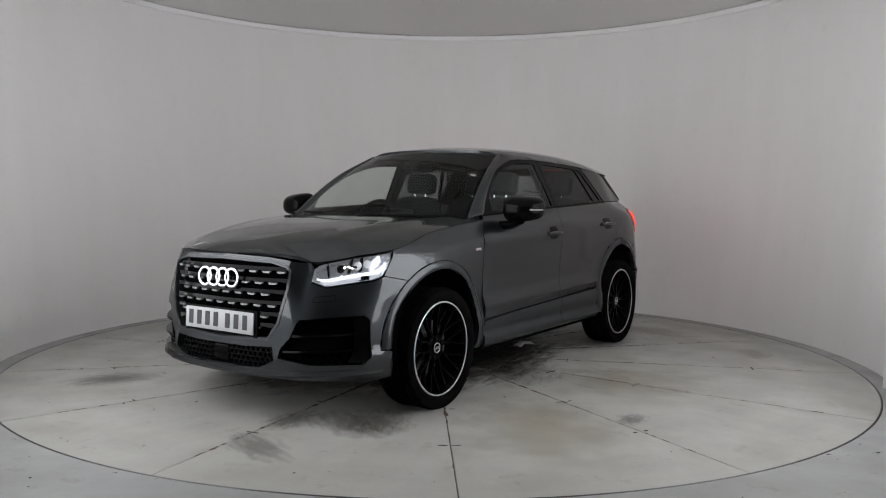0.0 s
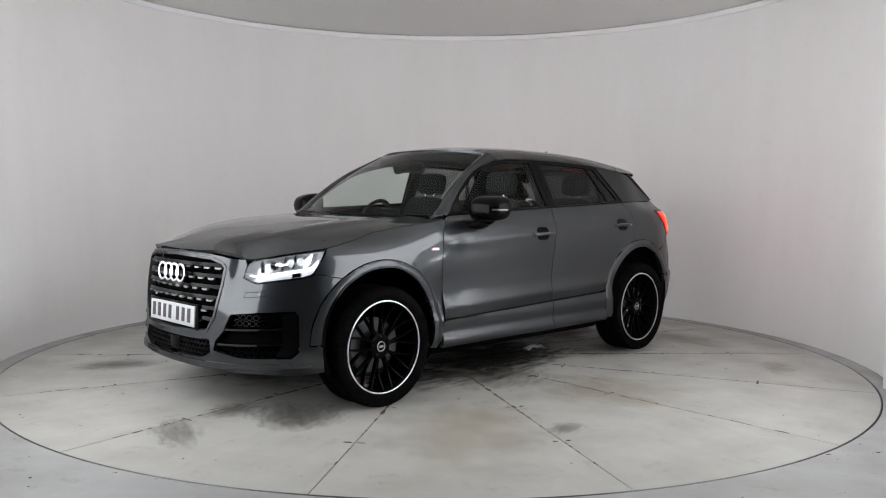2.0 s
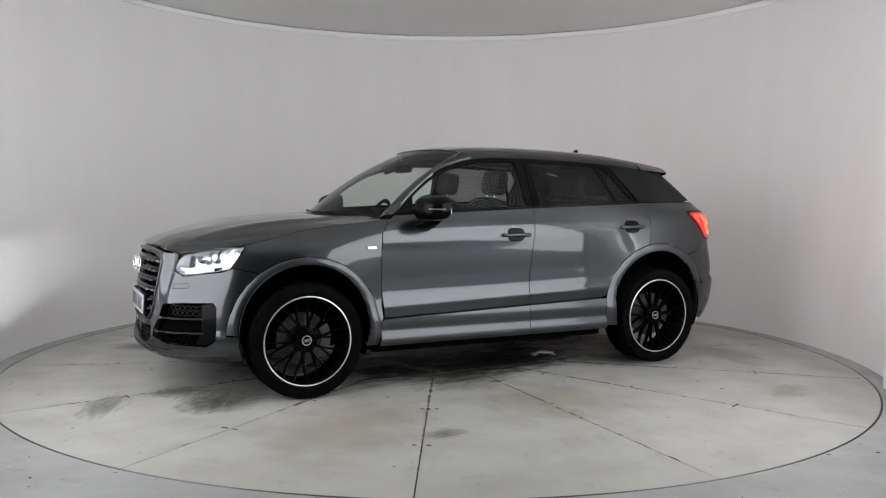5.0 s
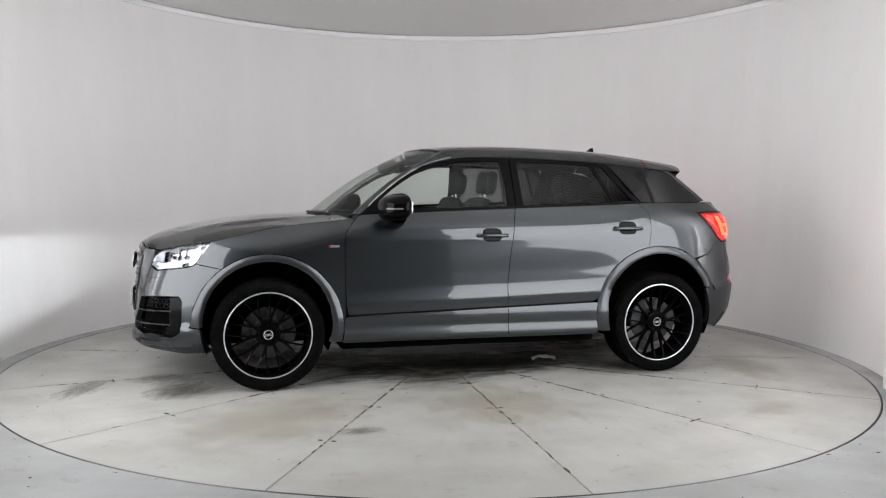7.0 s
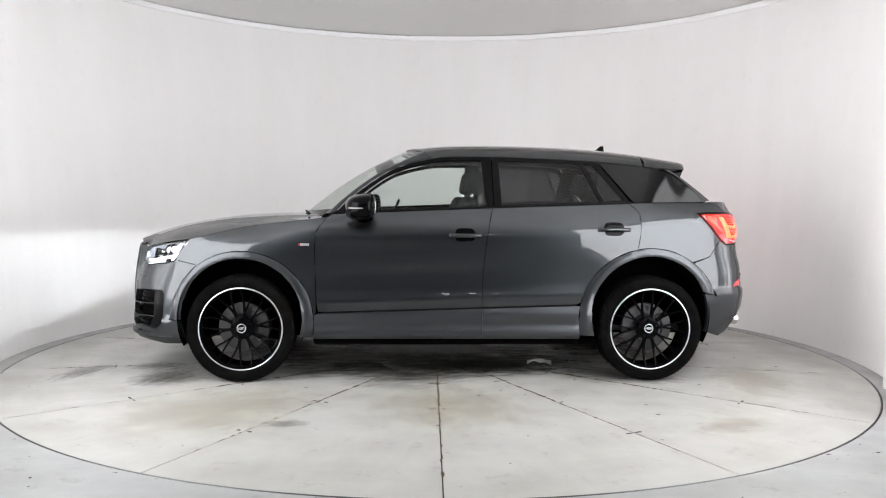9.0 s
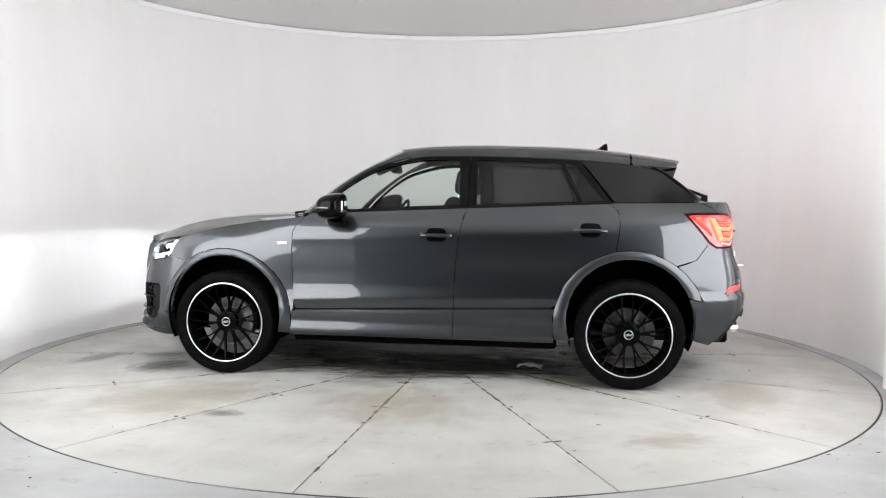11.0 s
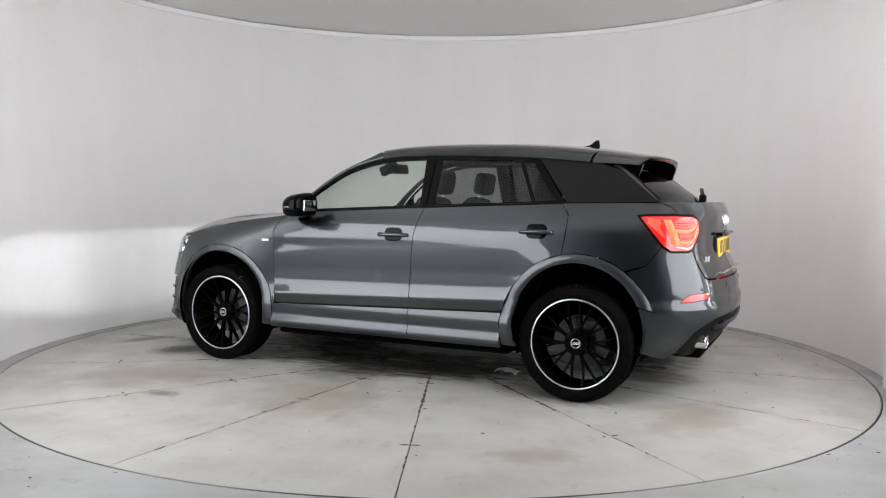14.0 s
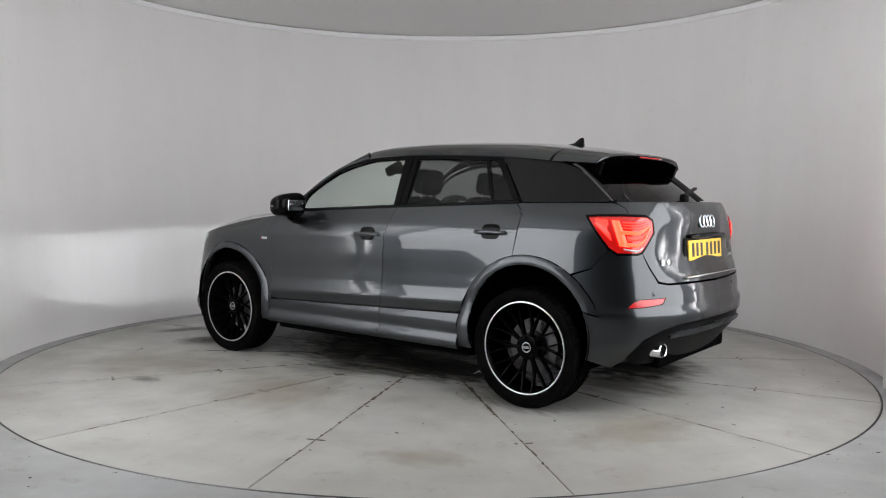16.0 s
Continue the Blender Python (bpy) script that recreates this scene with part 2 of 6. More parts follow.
def build_columns():
    for side in (-1, 1):
        column = empty("light_column", "slim upright light tube beside the end of the curved wall", "lamp", "booth light tubes")
        column.matrix_world = pose(side * 2.835, -1.04, 0)
        bm = bmesh.new()
        spin(bm, [(0.0, 0.45), (0.026, 0.45), (0.030, 0.47), (0.030, 2.80), (0.026, 2.82), (0.0, 2.82)], 16)
        sharp(part("tube", bm, TUBE_LIGHT, column), 40)
        bm = bmesh.new()
        a0, a1 = (90, 278) if side > 0 else (-98, 90)
        spin(bm, [(0.042, 0.04), (0.042, 2.86), (0.046, 2.86), (0.046, 0.04)], 20, "Z", a0, a1, closed=True)
        sharp(part("tube_hood", bm, RIM_WHITE, column, "white hood that turns the tube to the wall"), 40)
        for z, h in ((0.0, 0.45), (2.82, 0.08)):
            bm = bmesh.new()
            box(bm, -0.04, 0.04, -0.04, 0.04, z, z + h, 0.008)
            part("tube_socket", bm, RIM_WHITE, column, smooth=False)


def build_downlights():
    """Small round lamps in the ceiling of the camera bay."""
    for x, y in ((0.75, -7.3), (1.15, -7.6), (1.45, -7.15), (1.55, -7.9), (1.95, -7.5), (-1.3, -7.6)):
        lamp = empty("downlight", "small round ceiling downlight with a white rim", "lamp", "bay downlights")
        lamp.matrix_world = pose(x, y, H_WALL + 0.056)
        bm = bmesh.new()
        spin(bm, [(0.058, -0.004), (0.062, -0.012), (0.078, -0.010), (0.084, 0.0)], 24)
        sharp(part("trim_ring", bm, RIM_WHITE, lamp), 40)
        bm = bmesh.new()
        spin(bm, [(0.0, -0.007), (0.045, -0.006), (0.058, -0.003)], 24)
        part("lens", bm, DOWNLIGHT, lamp)


def fleck(bm, rnd, x, y):
    """One flat speck of dirt with an uneven outline."""
    size, long, turn = rnd.choice((0.003, 0.004, 0.005, 0.008)), rnd.uniform(1.0, 2.4), rnd.uniform(0, math.pi)
    c, s = math.cos(turn), math.sin(turn)
    pts = []
    for k in range(7):
        t = 2 * math.pi * k / 7
        u, v = size * long * math.cos(t) * rnd.uniform(0.6, 1.2), size * math.sin(t) * rnd.uniform(0.6, 1.2)
        pts.append(bm.verts.new((x + u * c - v * s, y + u * s + v * c, 0.0034)))
    bm.faces.new(pts)


def build_floor_grit():
    rnd = random.Random(9)
    bm = bmesh.new()
    for _ in range(60):
        a = rnd.uniform(200, 340)
        r = R_TABLE + 0.03 + 0.9 * rnd.random() ** 1.5
        if r * -math.sin(radians(a)) > 0.6:
            fleck(bm, rnd, r * math.cos(radians(a)), r * math.sin(radians(a)))
    tagged(part("grit", bm, GAP, None, smooth=False), "dark specks of grit on the concrete floor", "dirt", kind="stuff")


def build_turntable():
    table = empty("turntable", "round turntable of light grey painted steel plates with dirty seams", "turntable")
    n = 14
    step = 360.0 / n
    gap = 0.003
    ring_r = [0.30, 0.62, 0.97, 1.30, 1.58, 1.92, 2.24, 2.56, R_TABLE]
    bm = bmesh.new()
    rows = []
    for r in ring_r:
        half = radians(step / 2) - gap / r
        rows.append([(r * math.cos(-half + 2 * half * k / 10), r * math.sin(-half + 2 * half * k / 10)) for k in range(11)])
    top = [[bm.verts.new((x, y, 0)) for x, y in row] for row in rows]
    low = [[bm.verts.new((x, y, -0.02)) for x, y in row] for row in rows]
    for i in range(len(rows) - 1):
        for k in range(10):
            bm.faces.new((top[i][k], top[i + 1][k], top[i + 1][k + 1], top[i][k + 1]))
    for i in range(len(rows) - 1):
        bm.faces.new((low[i][0], low[i + 1][0], top[i + 1][0], top[i][0]))
        bm.faces.new((top[i][10], top[i + 1][10], low[i + 1][10], low[i][10]))
    for k in range(10):
        bm.faces.new((top[-1][k], low[-1][k], low[-1][k + 1], top[-1][k + 1]))
    me = bpy.data.meshes.new("plate")
    bm.to_mesh(me)
    bm.free()
    me.materials.append(PLATE_FLOOR)
    for i in range(n):
        ob = new("plate", me)
        ob.parent = table
        ob.matrix_basis = pose(0, 0, 0, 0, 0, 87.6 + step * (i + 0.5))
    bm = bmesh.new()
    spin(bm, [(0.0, 0.0), (0.296, 0.0), (0.296, -0.02)], 48)
    part("hub_plate", bm, PLATE_FLOOR, table, smooth=False)
    bm = bmesh.new()
    spin(bm, [(0.0, -0.012), (R_TABLE - 0.01, -0.012), (R_TABLE - 0.01, -0.05)], 96)
    part("under_deck", bm, GAP, table, smooth=False)
    bm = bmesh.new()
    spin(bm, [(R_TABLE + 0.0005, -0.03), (R_TABLE + 0.0005, 0.002), (R_TABLE + 0.006, 0.002), (R_TABLE + 0.006, -0.03)], 192)
    part("edge_band", bm, STEEL_EDGE, table)
    # bolt holes beside the seams, grit in them, and damp stains
    rnd = random.Random(5)
    bm = bmesh.new()
    spin(bm, [(0.0, 0.0012), (0.009, 0.0012), (0.011, 0.0)], 10)
    hole = bpy.data.meshes.new("bolt")
    bm.to_mesh(hole)
    bm.free()
    hole.materials.append(GAP)
    for i in range(n):
        for r in (0.97, 1.58, 2.24):
            for s in (-1, 1):
                if rnd.random() < 0.25:
                    continue
                a = radians(87.6 + step * i) + s * rnd.uniform(0.018, 0.05) / r
                ob = new("bolt", hole)
                ob.parent = table
                ob.matrix_basis = pose(r * math.cos(a), r * math.sin(a), 0.0005, 0, 0, math.degrees(a) + 90) @ Matrix.Diagonal((rnd.uniform(0.8, 2.4), rnd.uniform(0.4, 0.8), 1, 1))
    bm = bmesh.new()
    for i in range(n):
        r = 0.5
        grime = rnd.uniform(0.7, 1.5)
        while r < 2.6:
            length = rnd.uniform(0.01, 0.10)
            w = rnd.uniform(0.005, 0.016) * grime * (1.0 if r < 1.7 else 0.45)
            a = radians(87.6 + step * i) + rnd.uniform(-0.003, 0.003) / r
            c, s = math.cos(a), math.sin(a)
            pts = []
            for k in range(8):
                t = 2 * math.pi * k / 8
                u, v = r + length * (0.5 + 0.5 * math.cos(t)), w * math.sin(t) * rnd.uniform(0.6, 1.5)
                pts.append(bm.verts.new((u * c - v * s, u * s + v * c, 0.0012)))
            bm.faces.new(pts)
            r += length * rnd.uniform(0.6, 1.5 if r < 1.7 else 3.0)
    part("seam_dirt", bm, RUST, table, "brown dirt caught in the seams", smooth=False, kind="stuff")
    bm = bmesh.new()
    for _ in range(110):
        r, a = 2.85 * math.sqrt(rnd.random()), rnd.uniform(0, 2 * math.pi)
        fleck(bm, rnd, r * math.cos(a), r * math.sin(a))
    part("grit", bm, GAP, table, "dark specks of grit on the plates", smooth=False, kind="stuff")
    return table


build_booth()
build_columns()
build_downlights()
build_floor_grit()
turntable = build_turntable()


# ---- the car: x forward, y to its left, z up, origin on the ground midway between the axles ----
from mathutils.geometry import delaunay_2d_cdt

car = empty("car", "dark grey metallic compact SUV with black alloy wheels, lamps lit", "car")
AXLE, HUB_Z, R_TYRE = 1.3005, 0.335, 0.335


def smooth_line(pts, step):
    """A smooth curve through plan points, sampled by its length."""
    p = np.array(pts, float)
    out = []
    for i in range(len(p) - 1):
        a, b = p[i], p[i + 1]
        pa = p[i - 1] if i else 2 * a - b
        pb = p[i + 2] if i + 2 < len(p) else 2 * b - a
        for k in range(12):
            t = k / 12
            out.append(0.5 * (2 * a + (b - pa) * t + (2 * pa - 5 * a + 4 * b - pb) * t * t + (3 * a - pa - 3 * b + pb) * t ** 3))
    out.append(p[-1])
    out = np.array(out)
    d = np.r_[0, np.cumsum(np.linalg.norm(np.diff(out, axis=0), axis=1))]
    s = np.linspace(0, d[-1], int(d[-1] / step) + 1)
    return s, np.stack([np.interp(s, d, out[:, i]) for i in range(out.shape[1])], 1)


# outline of the body from above, left half, tail to nose
PLAN = [(-2.072, -0.2), (-2.075, 0.0), (-2.06, 0.3), (-2.01, 0.56), (-1.93, 0.72), (-1.80, 0.805), (-1.6, 0.85), (-1.3, 0.868), (-0.7, 0.865), (0, 0.862), (0.6, 0.862), (1.1, 0.868), (1.4, 0.86),
        (1.65, 0.82), (1.83, 0.75), (1.97, 0.64), (2.06, 0.5), (2.115, 0.3), (2.135, 0.0), (2.13, -0.2)]
PS, PXY = smooth_line(PLAN, 0.005)
_i0, _i1 = int(np.argmin(abs(PXY[:200, 1]))), len(PXY) - 200 + int(np.argmin(abs(PXY[-200:, 1])))
PS, PXY = PS[_i0:_i1 + 1] - PS[_i0], PXY[_i0:_i1 + 1]
PXY[0, 1] = PXY[-1, 1] = 0.0
S_END = float(PS[-1])
_tan = np.gradient(PXY, PS, axis=0)
PNORM = np.stack([-_tan[:, 1], _tan[:, 0]], 1)
PNORM /= np.linalg.norm(PNORM, axis=1)[:, None]
PNORM[0], PNORM[-1] = (-1, 0), (1, 0)


def s_at(x, y):
    """The place along the outline nearest to a plan point."""
    return float(PS[np.argmin((PXY[:, 0] - x) ** 2 + (PXY[:, 1] - abs(y)) ** 2)])


def sx(x):
    m = (PXY[:, 1] > 0.7) if abs(x) < 1.85 else (PXY[:, 1] > -1)
    return float(PS[m][np.argmin(abs(PXY[m, 0] - x))])


def sf(y):
    """Place on the nose at y; past the middle it goes on to the right side."""
    m = PS > S_END * 0.7
    s = float(np.interp(-abs(y), -PXY[m, 1], PS[m]))
    return s if y >= 0 else 2 * S_END - s


def sr(y):
    m = PS < S_END * 0.3
    s = float(np.interp(abs(y), PXY[m, 1], PS[m]))
    return s if y >= 0 else -s


# how far the body lies inside that outline, by height, at stations along it (millimetres)
Z_LEVELS = [0.18, 0.26, 0.34, 0.42, 0.50, 0.58, 0.66, 0.74, 0.82, 0.90, 0.98, 1.06, 1.14, 1.20]
INSET = [
    (sr(0), [140, 110, 60, 10, -8, -4, 2, 22, 62, 84, 82, 74, 96, 150]),
    (sr(0.45), [140, 110, 60, 8, -8, -4, 2, 20, 58, 80, 78, 74, 98, 150]),
    (s_at(-1.93, 0.72), [110, 80, 36, 6, 0, 0, 2, 10, 26, 34, 42, 66, 150, 200]),
    (sx(-1.62), [70, 30, 8, 6, 6, 8, 8, 10, 14, 20, 32, 66, 158, 220]),
    (sx(-1.3), [70, 30, 8, 8, 8, 10, 10, 12, 16, 20, 32, 66, 128, 180]),
    (sx(-0.8), [110, 46, 12, 8, 29, 37, 32, 27, 22, 19, 32, 72, 116, 160]),
    (sx(0.0), [110, 46, 12, 8, 30, 38, 33, 27, 22, 19, 32, 76, 118, 160]),
    (sx(0.75), [110, 46, 12, 10, 25, 32, 28, 23, 19, 16, 32, 88, 126, 160]),
    (sx(1.3), [70, 30, 8, 4, 6, 8, 8, 8, 10, 40, 120, 190, 240, 260]),
    (sx(1.68), [60, 22, 4, 2, 6, 10, 12, 16, 26, 60, 150, 220, 260, 290]),
    (s_at(1.86, 0.73), [60, 14, 2, 4, 10, 18, 30, 46, 66, 100, 170, 240, 280, 300]),
    (s_at(2.05, 0.53), [70, 10, 2, 6, 14, 22, 40, 62, 84, 130, 220, 300, 340, 360]),
    (sf(0.44), [70, 10, 2, 8, 12, 16, 24, 34, 50, 100, 220, 300, 340, 360]),
    (sf(0.0), [70, 10, 2, 10, 12, 12, 16, 24, 40, 90, 220, 300, 340, 360]),
]


def cubic(xs, ys, x):
    i = int(np.clip(np.searchsorted(xs, x) - 1, 0, len(xs) - 2))
    h = xs[i + 1] - xs[i]
    t = min(max((x - xs[i]) / h, 0), 1)

    def slope(k):
        if k == 0 or k == len(xs) - 1:
            return 0.0
        a, b = (ys[k] - ys[k - 1]) / (xs[k] - xs[k - 1]), (ys[k + 1] - ys[k]) / (xs[k + 1] - xs[k])
        return 0.0 if a * b <= 0 else 2 * a * b / (a + b)
    m0, m1 = slope(i) * h, slope(i + 1) * h
    return (2 * t ** 3 - 3 * t * t + 1) * ys[i] + (t ** 3 - 2 * t * t + t) * m0 + (3 * t * t - 2 * t ** 3) * ys[i + 1] + (t ** 3 - t * t) * m1


_ST = [a for a, _ in INSET]
_cols = {}


def inset(s, z):
    key = round(s, 4)
    if key not in _cols:
        _cols[key] = [cubic(_ST, [row[j] for _, row in INSET], s) / 1000 for j in range(len(Z_LEVELS))]
    return cubic(Z_LEVELS, _cols[key], z)


def shell(s, z, out=0.0):
    """A point on the lower body at the place s along its outline and the height z, moved out by so much."""
    flip = s < 0 or s > S_END
    q = -s if s < 0 else (2 * S_END - s if s > S_END else s)
    i = min(int(q / 0.005), len(PS) - 2)
    t = (q - PS[i]) / (PS[i + 1] - PS[i])
    p = PXY[i] * (1 - t) + PXY[i + 1] * t
    n = PNORM[i] * (1 - t) + PNORM[i + 1] * t
    d = inset(q, z) - out
    x, y = p[0] - n[0] * d, p[1] - n[1] * d
    return Vector((x, -y if flip else y, z))


def tilt(s):
    """The rise of the doors' lower edge towards the tail."""
    return 0.030 * (0.824 - float(np.interp(s, PS, PXY[:, 0])))


def door_skin(s, v):
    """The door's surface: v is the height less the rise of its lower edge."""
    return shell(s, v + tilt(s), float(np.interp(v, [0.44, 0.503, 0.58, 0.67, 0.85, 0.905, 0.935, 0.99], [-0.004, 0.020, 0.006, 0.0, 0.0, 0.0045, 0.001, 0.0])))


def sill_skin(s, z):
    return shell(s, z, float(np.interp(z, [0.262, 0.276, 0.292, 0.365, 0.374, 0.41, 0.47], [0.010, 0.030, 0.031, -0.004, 0.0, 0.004, 0.008])))


def tilted(loop):
    return [(s, z - tilt(s)) for s, z in loop]


def inside(p, poly):
    x, y = p
    c, j = False, len(poly) - 1
    for i in range(len(poly)):
        (xi, yi), (xj, yj) = poly[i], poly[j]
        if (yi > y) != (yj > y) and x < (xj - xi) * (y - yi) / (yj - yi) + xi:
            c = not c
        j = i
    return c


def area(poly):
    return sum(poly[i - 1][0] * poly[i][1] - poly[i][0] * poly[i - 1][1] for i in range(len(poly))) / 2


def shrink(poly, d):
    """Moves an outline inwards by d, for the gap between panels."""
    poly = poly if area(poly) > 0 else poly[::-1]
    out, n = [], len(poly)
    for i in range(n):
        a, b, c = Vector(poly[i - 1]), Vector(poly[i]), Vector(poly[(i + 1) % n])
        e, f = (b - a).normalized(), (c - b).normalized()
        m = Vector((-e.y - f.y, e.x + f.x))
        if m.length < 1e-6:
            m = Vector((-e.y, e.x))
        m.normalize()
        k = max(m.dot(Vector((-e.y, e.x))), 0.4)
        out.append(tuple(b + m * d / k))
    return out


def dense(poly, step):
    out = []
    for i in range(len(poly)):
        a, b = poly[i], poly[(i + 1) % len(poly)]
        n = max(1, int(math.dist(a, b) / step + 0.5))
        out += [(a[0] + (b[0] - a[0]) * k / n, a[1] + (b[1] - a[1]) * k / n) for k in range(n)]
    return out


def lift(bm, outline, holes, fn, step=0.03, depth=0.018, flip=False):
    """Fills an outline with holes, lifts it on to the surface fn(u, v), and turns its edges in by depth."""
    loops = [dense(outline, step)] + [dense(h, step) for h in holes]
    pts, edges = [], []
    for lp in loops:
        k = len(pts)
        pts += lp
        edges += [(k + i, k + (i + 1) % len(lp)) for i in range(len(lp))]
    border = np.array(pts)
    u0, v0 = border.min(0)
    u1, v1 = border.max(0)
    nu, nv = int((u1 - u0) / step) + 1, int((v1 - v0) / step) + 1
    for i in range(nu + 1):
        for j in range(nv + 1):
            q = (u0 + (i + 0.5 * (j % 2)) * step, v0 + j * step)
            if inside(q, loops[0]) and not any(inside(q, h) for h in loops[1:]):
                if np.min(np.abs(border - q).sum(1)) > step * 0.5:
                    pts.append(q)
    vs, _, fs, *_ = delaunay_2d_cdt([Vector(q) for q in pts], edges, [], 0, 1e-6)
    verts = [bm.verts.new(fn(v.x, v.y)) for v in vs]
    count = {}
    kept = []
    for f in fs:
        c = sum((vs[i] for i in f), Vector((0, 0))) / len(f)
        a, b = vs[f[1]] - vs[f[0]], vs[f[2]] - vs[f[0]]
        if abs(a.x * b.y - a.y * b.x) < 0.02 * step * step:
            continue
        if inside(c, loops[0]) and not any(inside(c, h) for h in loops[1:]):
            f = f[::-1] if flip else f
            kept.append(bm.faces.new([verts[i] for i in f]))
            for i, k in zip(f, (*f[1:], f[0])):
                count[(i, k)] = 1
    if depth:
        bm.normal_update()
        ring = {}
        for (a, b) in count:
            if (b, a) in count:
                continue
            for k in (a, b):
                if k not in ring:
                    n = verts[k].normal
                    ring[k] = (bm.verts.new(verts[k].co - n * 0.0004), bm.verts.new(verts[k].co - n * depth))
            bm.faces.new((ring[b][0], ring[a][0], ring[a][1], ring[b][1]))
    for v in list(bm.verts):
        if not v.link_faces:
            bm.verts.remove(v)


def mirrored(bm):
    for v in bm.verts:
        v.co.y = -v.co.y
    bmesh.ops.reverse_faces(bm, faces=bm.faces)


def panel(name, outline, material, holes=(), fn=shell, step=0.03, depth=0.018, gap=0.0022, label="", both=True, parent=None, flip=True):
    """A body panel, and its mirror image on the other side."""
    made = []
    for side in ((0, 1) if both else (0,)):
        bm = bmesh.new()
        o = shrink(outline, gap) if gap else (outline if area(outline) > 0 else outline[::-1])
        lift(bm, o, [shrink(h, -gap) if gap else h for h in holes], fn, step, depth, flip)
        if side:
            mirrored(bm)
        made.append(part(name, bm, material, parent or car, label))
    return made


def arc(cx, cz, r, a0, a1, n=24):
    return [(cx + r * math.cos(radians(a0 + (a1 - a0) * i / n)), cz + r * math.sin(radians(a0 + (a1 - a0) * i / n))) for i in range(n + 1)]


def side(pts):
    """(x, z) on the car's flank to (s, z)."""
    return [(sx(x), z) for x, z in pts]


# shared lines of the flank
def belt(x):
    return float(np.interp(x, [-1.75, -1.2, -0.25, 0.74], [1.150, 1.142, 1.104, 1.060]))


def fender_top(x):
    return float(np.interp(x, [0.74, 0.90, 1.1, 1.3, 1.5, 1.64, 1.8, 1.9, 2.0, 2.2], [1.040, 1.020, 0.998, 0.970, 0.925, 0.892, 0.870, 0.856, 0.836, 0.836]))


DOOR_FRONT = [(0.738, 1.058), (0.775, 1.025), (0.811, 0.984), (0.836, 0.942), (0.842, 0.85), (0.840, 0.70), (0.832, 0.49), (0.824, 0.44)]
DOOR_MID = [(-0.285, belt(-0.285)), (-0.262, 1.03), (-0.248, 0.957), (-0.232, 0.85), (-0.222, 0.742), (-0.213, 0.60), (-0.212, 0.4711)]
DOOR_REAR = [(-1.165, 1.141), (-1.21, 1.11), (-1.236, 1.072), (-1.236, 1.0), (-1.228, 0.946), (-1.212, 0.86)]
# wheel openings and the outer edge of their trims: centre x, centre z, radius
ARCH_F, FLARE_F = (AXLE, 0.398, 0.378), (AXLE, 0.370, 0.452)
ARCH_B, FLARE_B = (-AXLE, 0.418, 0.382), (-AXLE, 0.388, 0.466)
FRONT_ARC = arc(*FLARE_F, 53, 176, 26)
REAR_ARC = arc(*FLARE_B, 14, 80, 16)

fender = [(0.745, 1.038)] + [(x, fender_top(x)) for x in (0.9, 1.0, 1.1, 1.2, 1.3, 1.4, 1.5, 1.58, 1.645)] + [(1.66, 0.86), (1.70, 0.80), (1.722, 0.762)] + FRONT_ARC + [(0.832, 0.44)] + DOOR_FRONT[::-1][1:-1]
panel("front_wing", side(fender), PAINT)
front_door = DOOR_FRONT + DOOR_MID[::-1] + [(-0.1, belt(-0.1)), (0.2, belt(0.2)), (0.5, belt(0.5))]
doors = panel("front_door", tilted(side(front_door)), PAINT, fn=door_skin, step=0.02)
rear_door = DOOR_MID + [(-0.82, 0.4893)] + REAR_ARC[0:] + [(-1.212, 0.86)] + DOOR_REAR[::-1][1:] + [(-0.9, belt(-0.9)), (-0.6, belt(-0.6))]
rear_door = [q for q in rear_door if not (q in REAR_ARC and q[1] < 0.5)]
rdoors = panel("rear_door", tilted(side(rear_door)), PAINT, fn=door_skin, step=0.02)
TAIL_LAMP = [(s_at(-1.632, 0.845), 1.080), (s_at(-1.70, 0.83), 1.086), (s_at(-1.85, 0.78), 1.088), (s_at(-1.965, 0.66), 1.085), (s_at(-1.985, 0.62), 1.06), (s_at(-1.985, 0.62), 0.99), (s_at(-1.94, 0.705), 0.885), (s_at(-1.92, 0.73), 0.875),
             (s_at(-1.82, 0.79), 0.875), (s_at(-1.775, 0.81), 0.905)]
quarter = side(arc(*FLARE_B, 79, 126, 12)) + [(sx(-1.69), 0.800), TAIL_LAMP[-1], TAIL_LAMP[0], TAIL_LAMP[1], TAIL_LAMP[2], (s_at(-1.885, 0.76), 1.087)] + [(s_at(-1.87, 0.77), 1.118), (sx(-1.79), 1.148)] + side([(-1.70, 1.149), (-1.45, 1.146)]) + side(DOOR_REAR)
panel("rear_quarter_panel", quarter, PAINT)


def bulged(out, inner, outer):
    def fn(s, z):
        p = shell(s, z)
        a = max(0.0, math.hypot(p.x - inner[0], z - inner[1]) - inner[2])
        b = max(0.0, outer[2] - math.hypot(p.x - outer[0], z - outer[1]))
        t = a / max(a + b, 1e-6)
        return shell(s, z, out * (1 - max(0, t - 0.55) / 0.45 * 0.75) - 0.006 * max(0, 0.15 - t) / 0.15)
    return fn


def ring_strip(inner, outer, a0, a1, b0, b1, n=40):
    return side(arc(*outer, a0, a1, n) + arc(*inner, b1, b0, n))


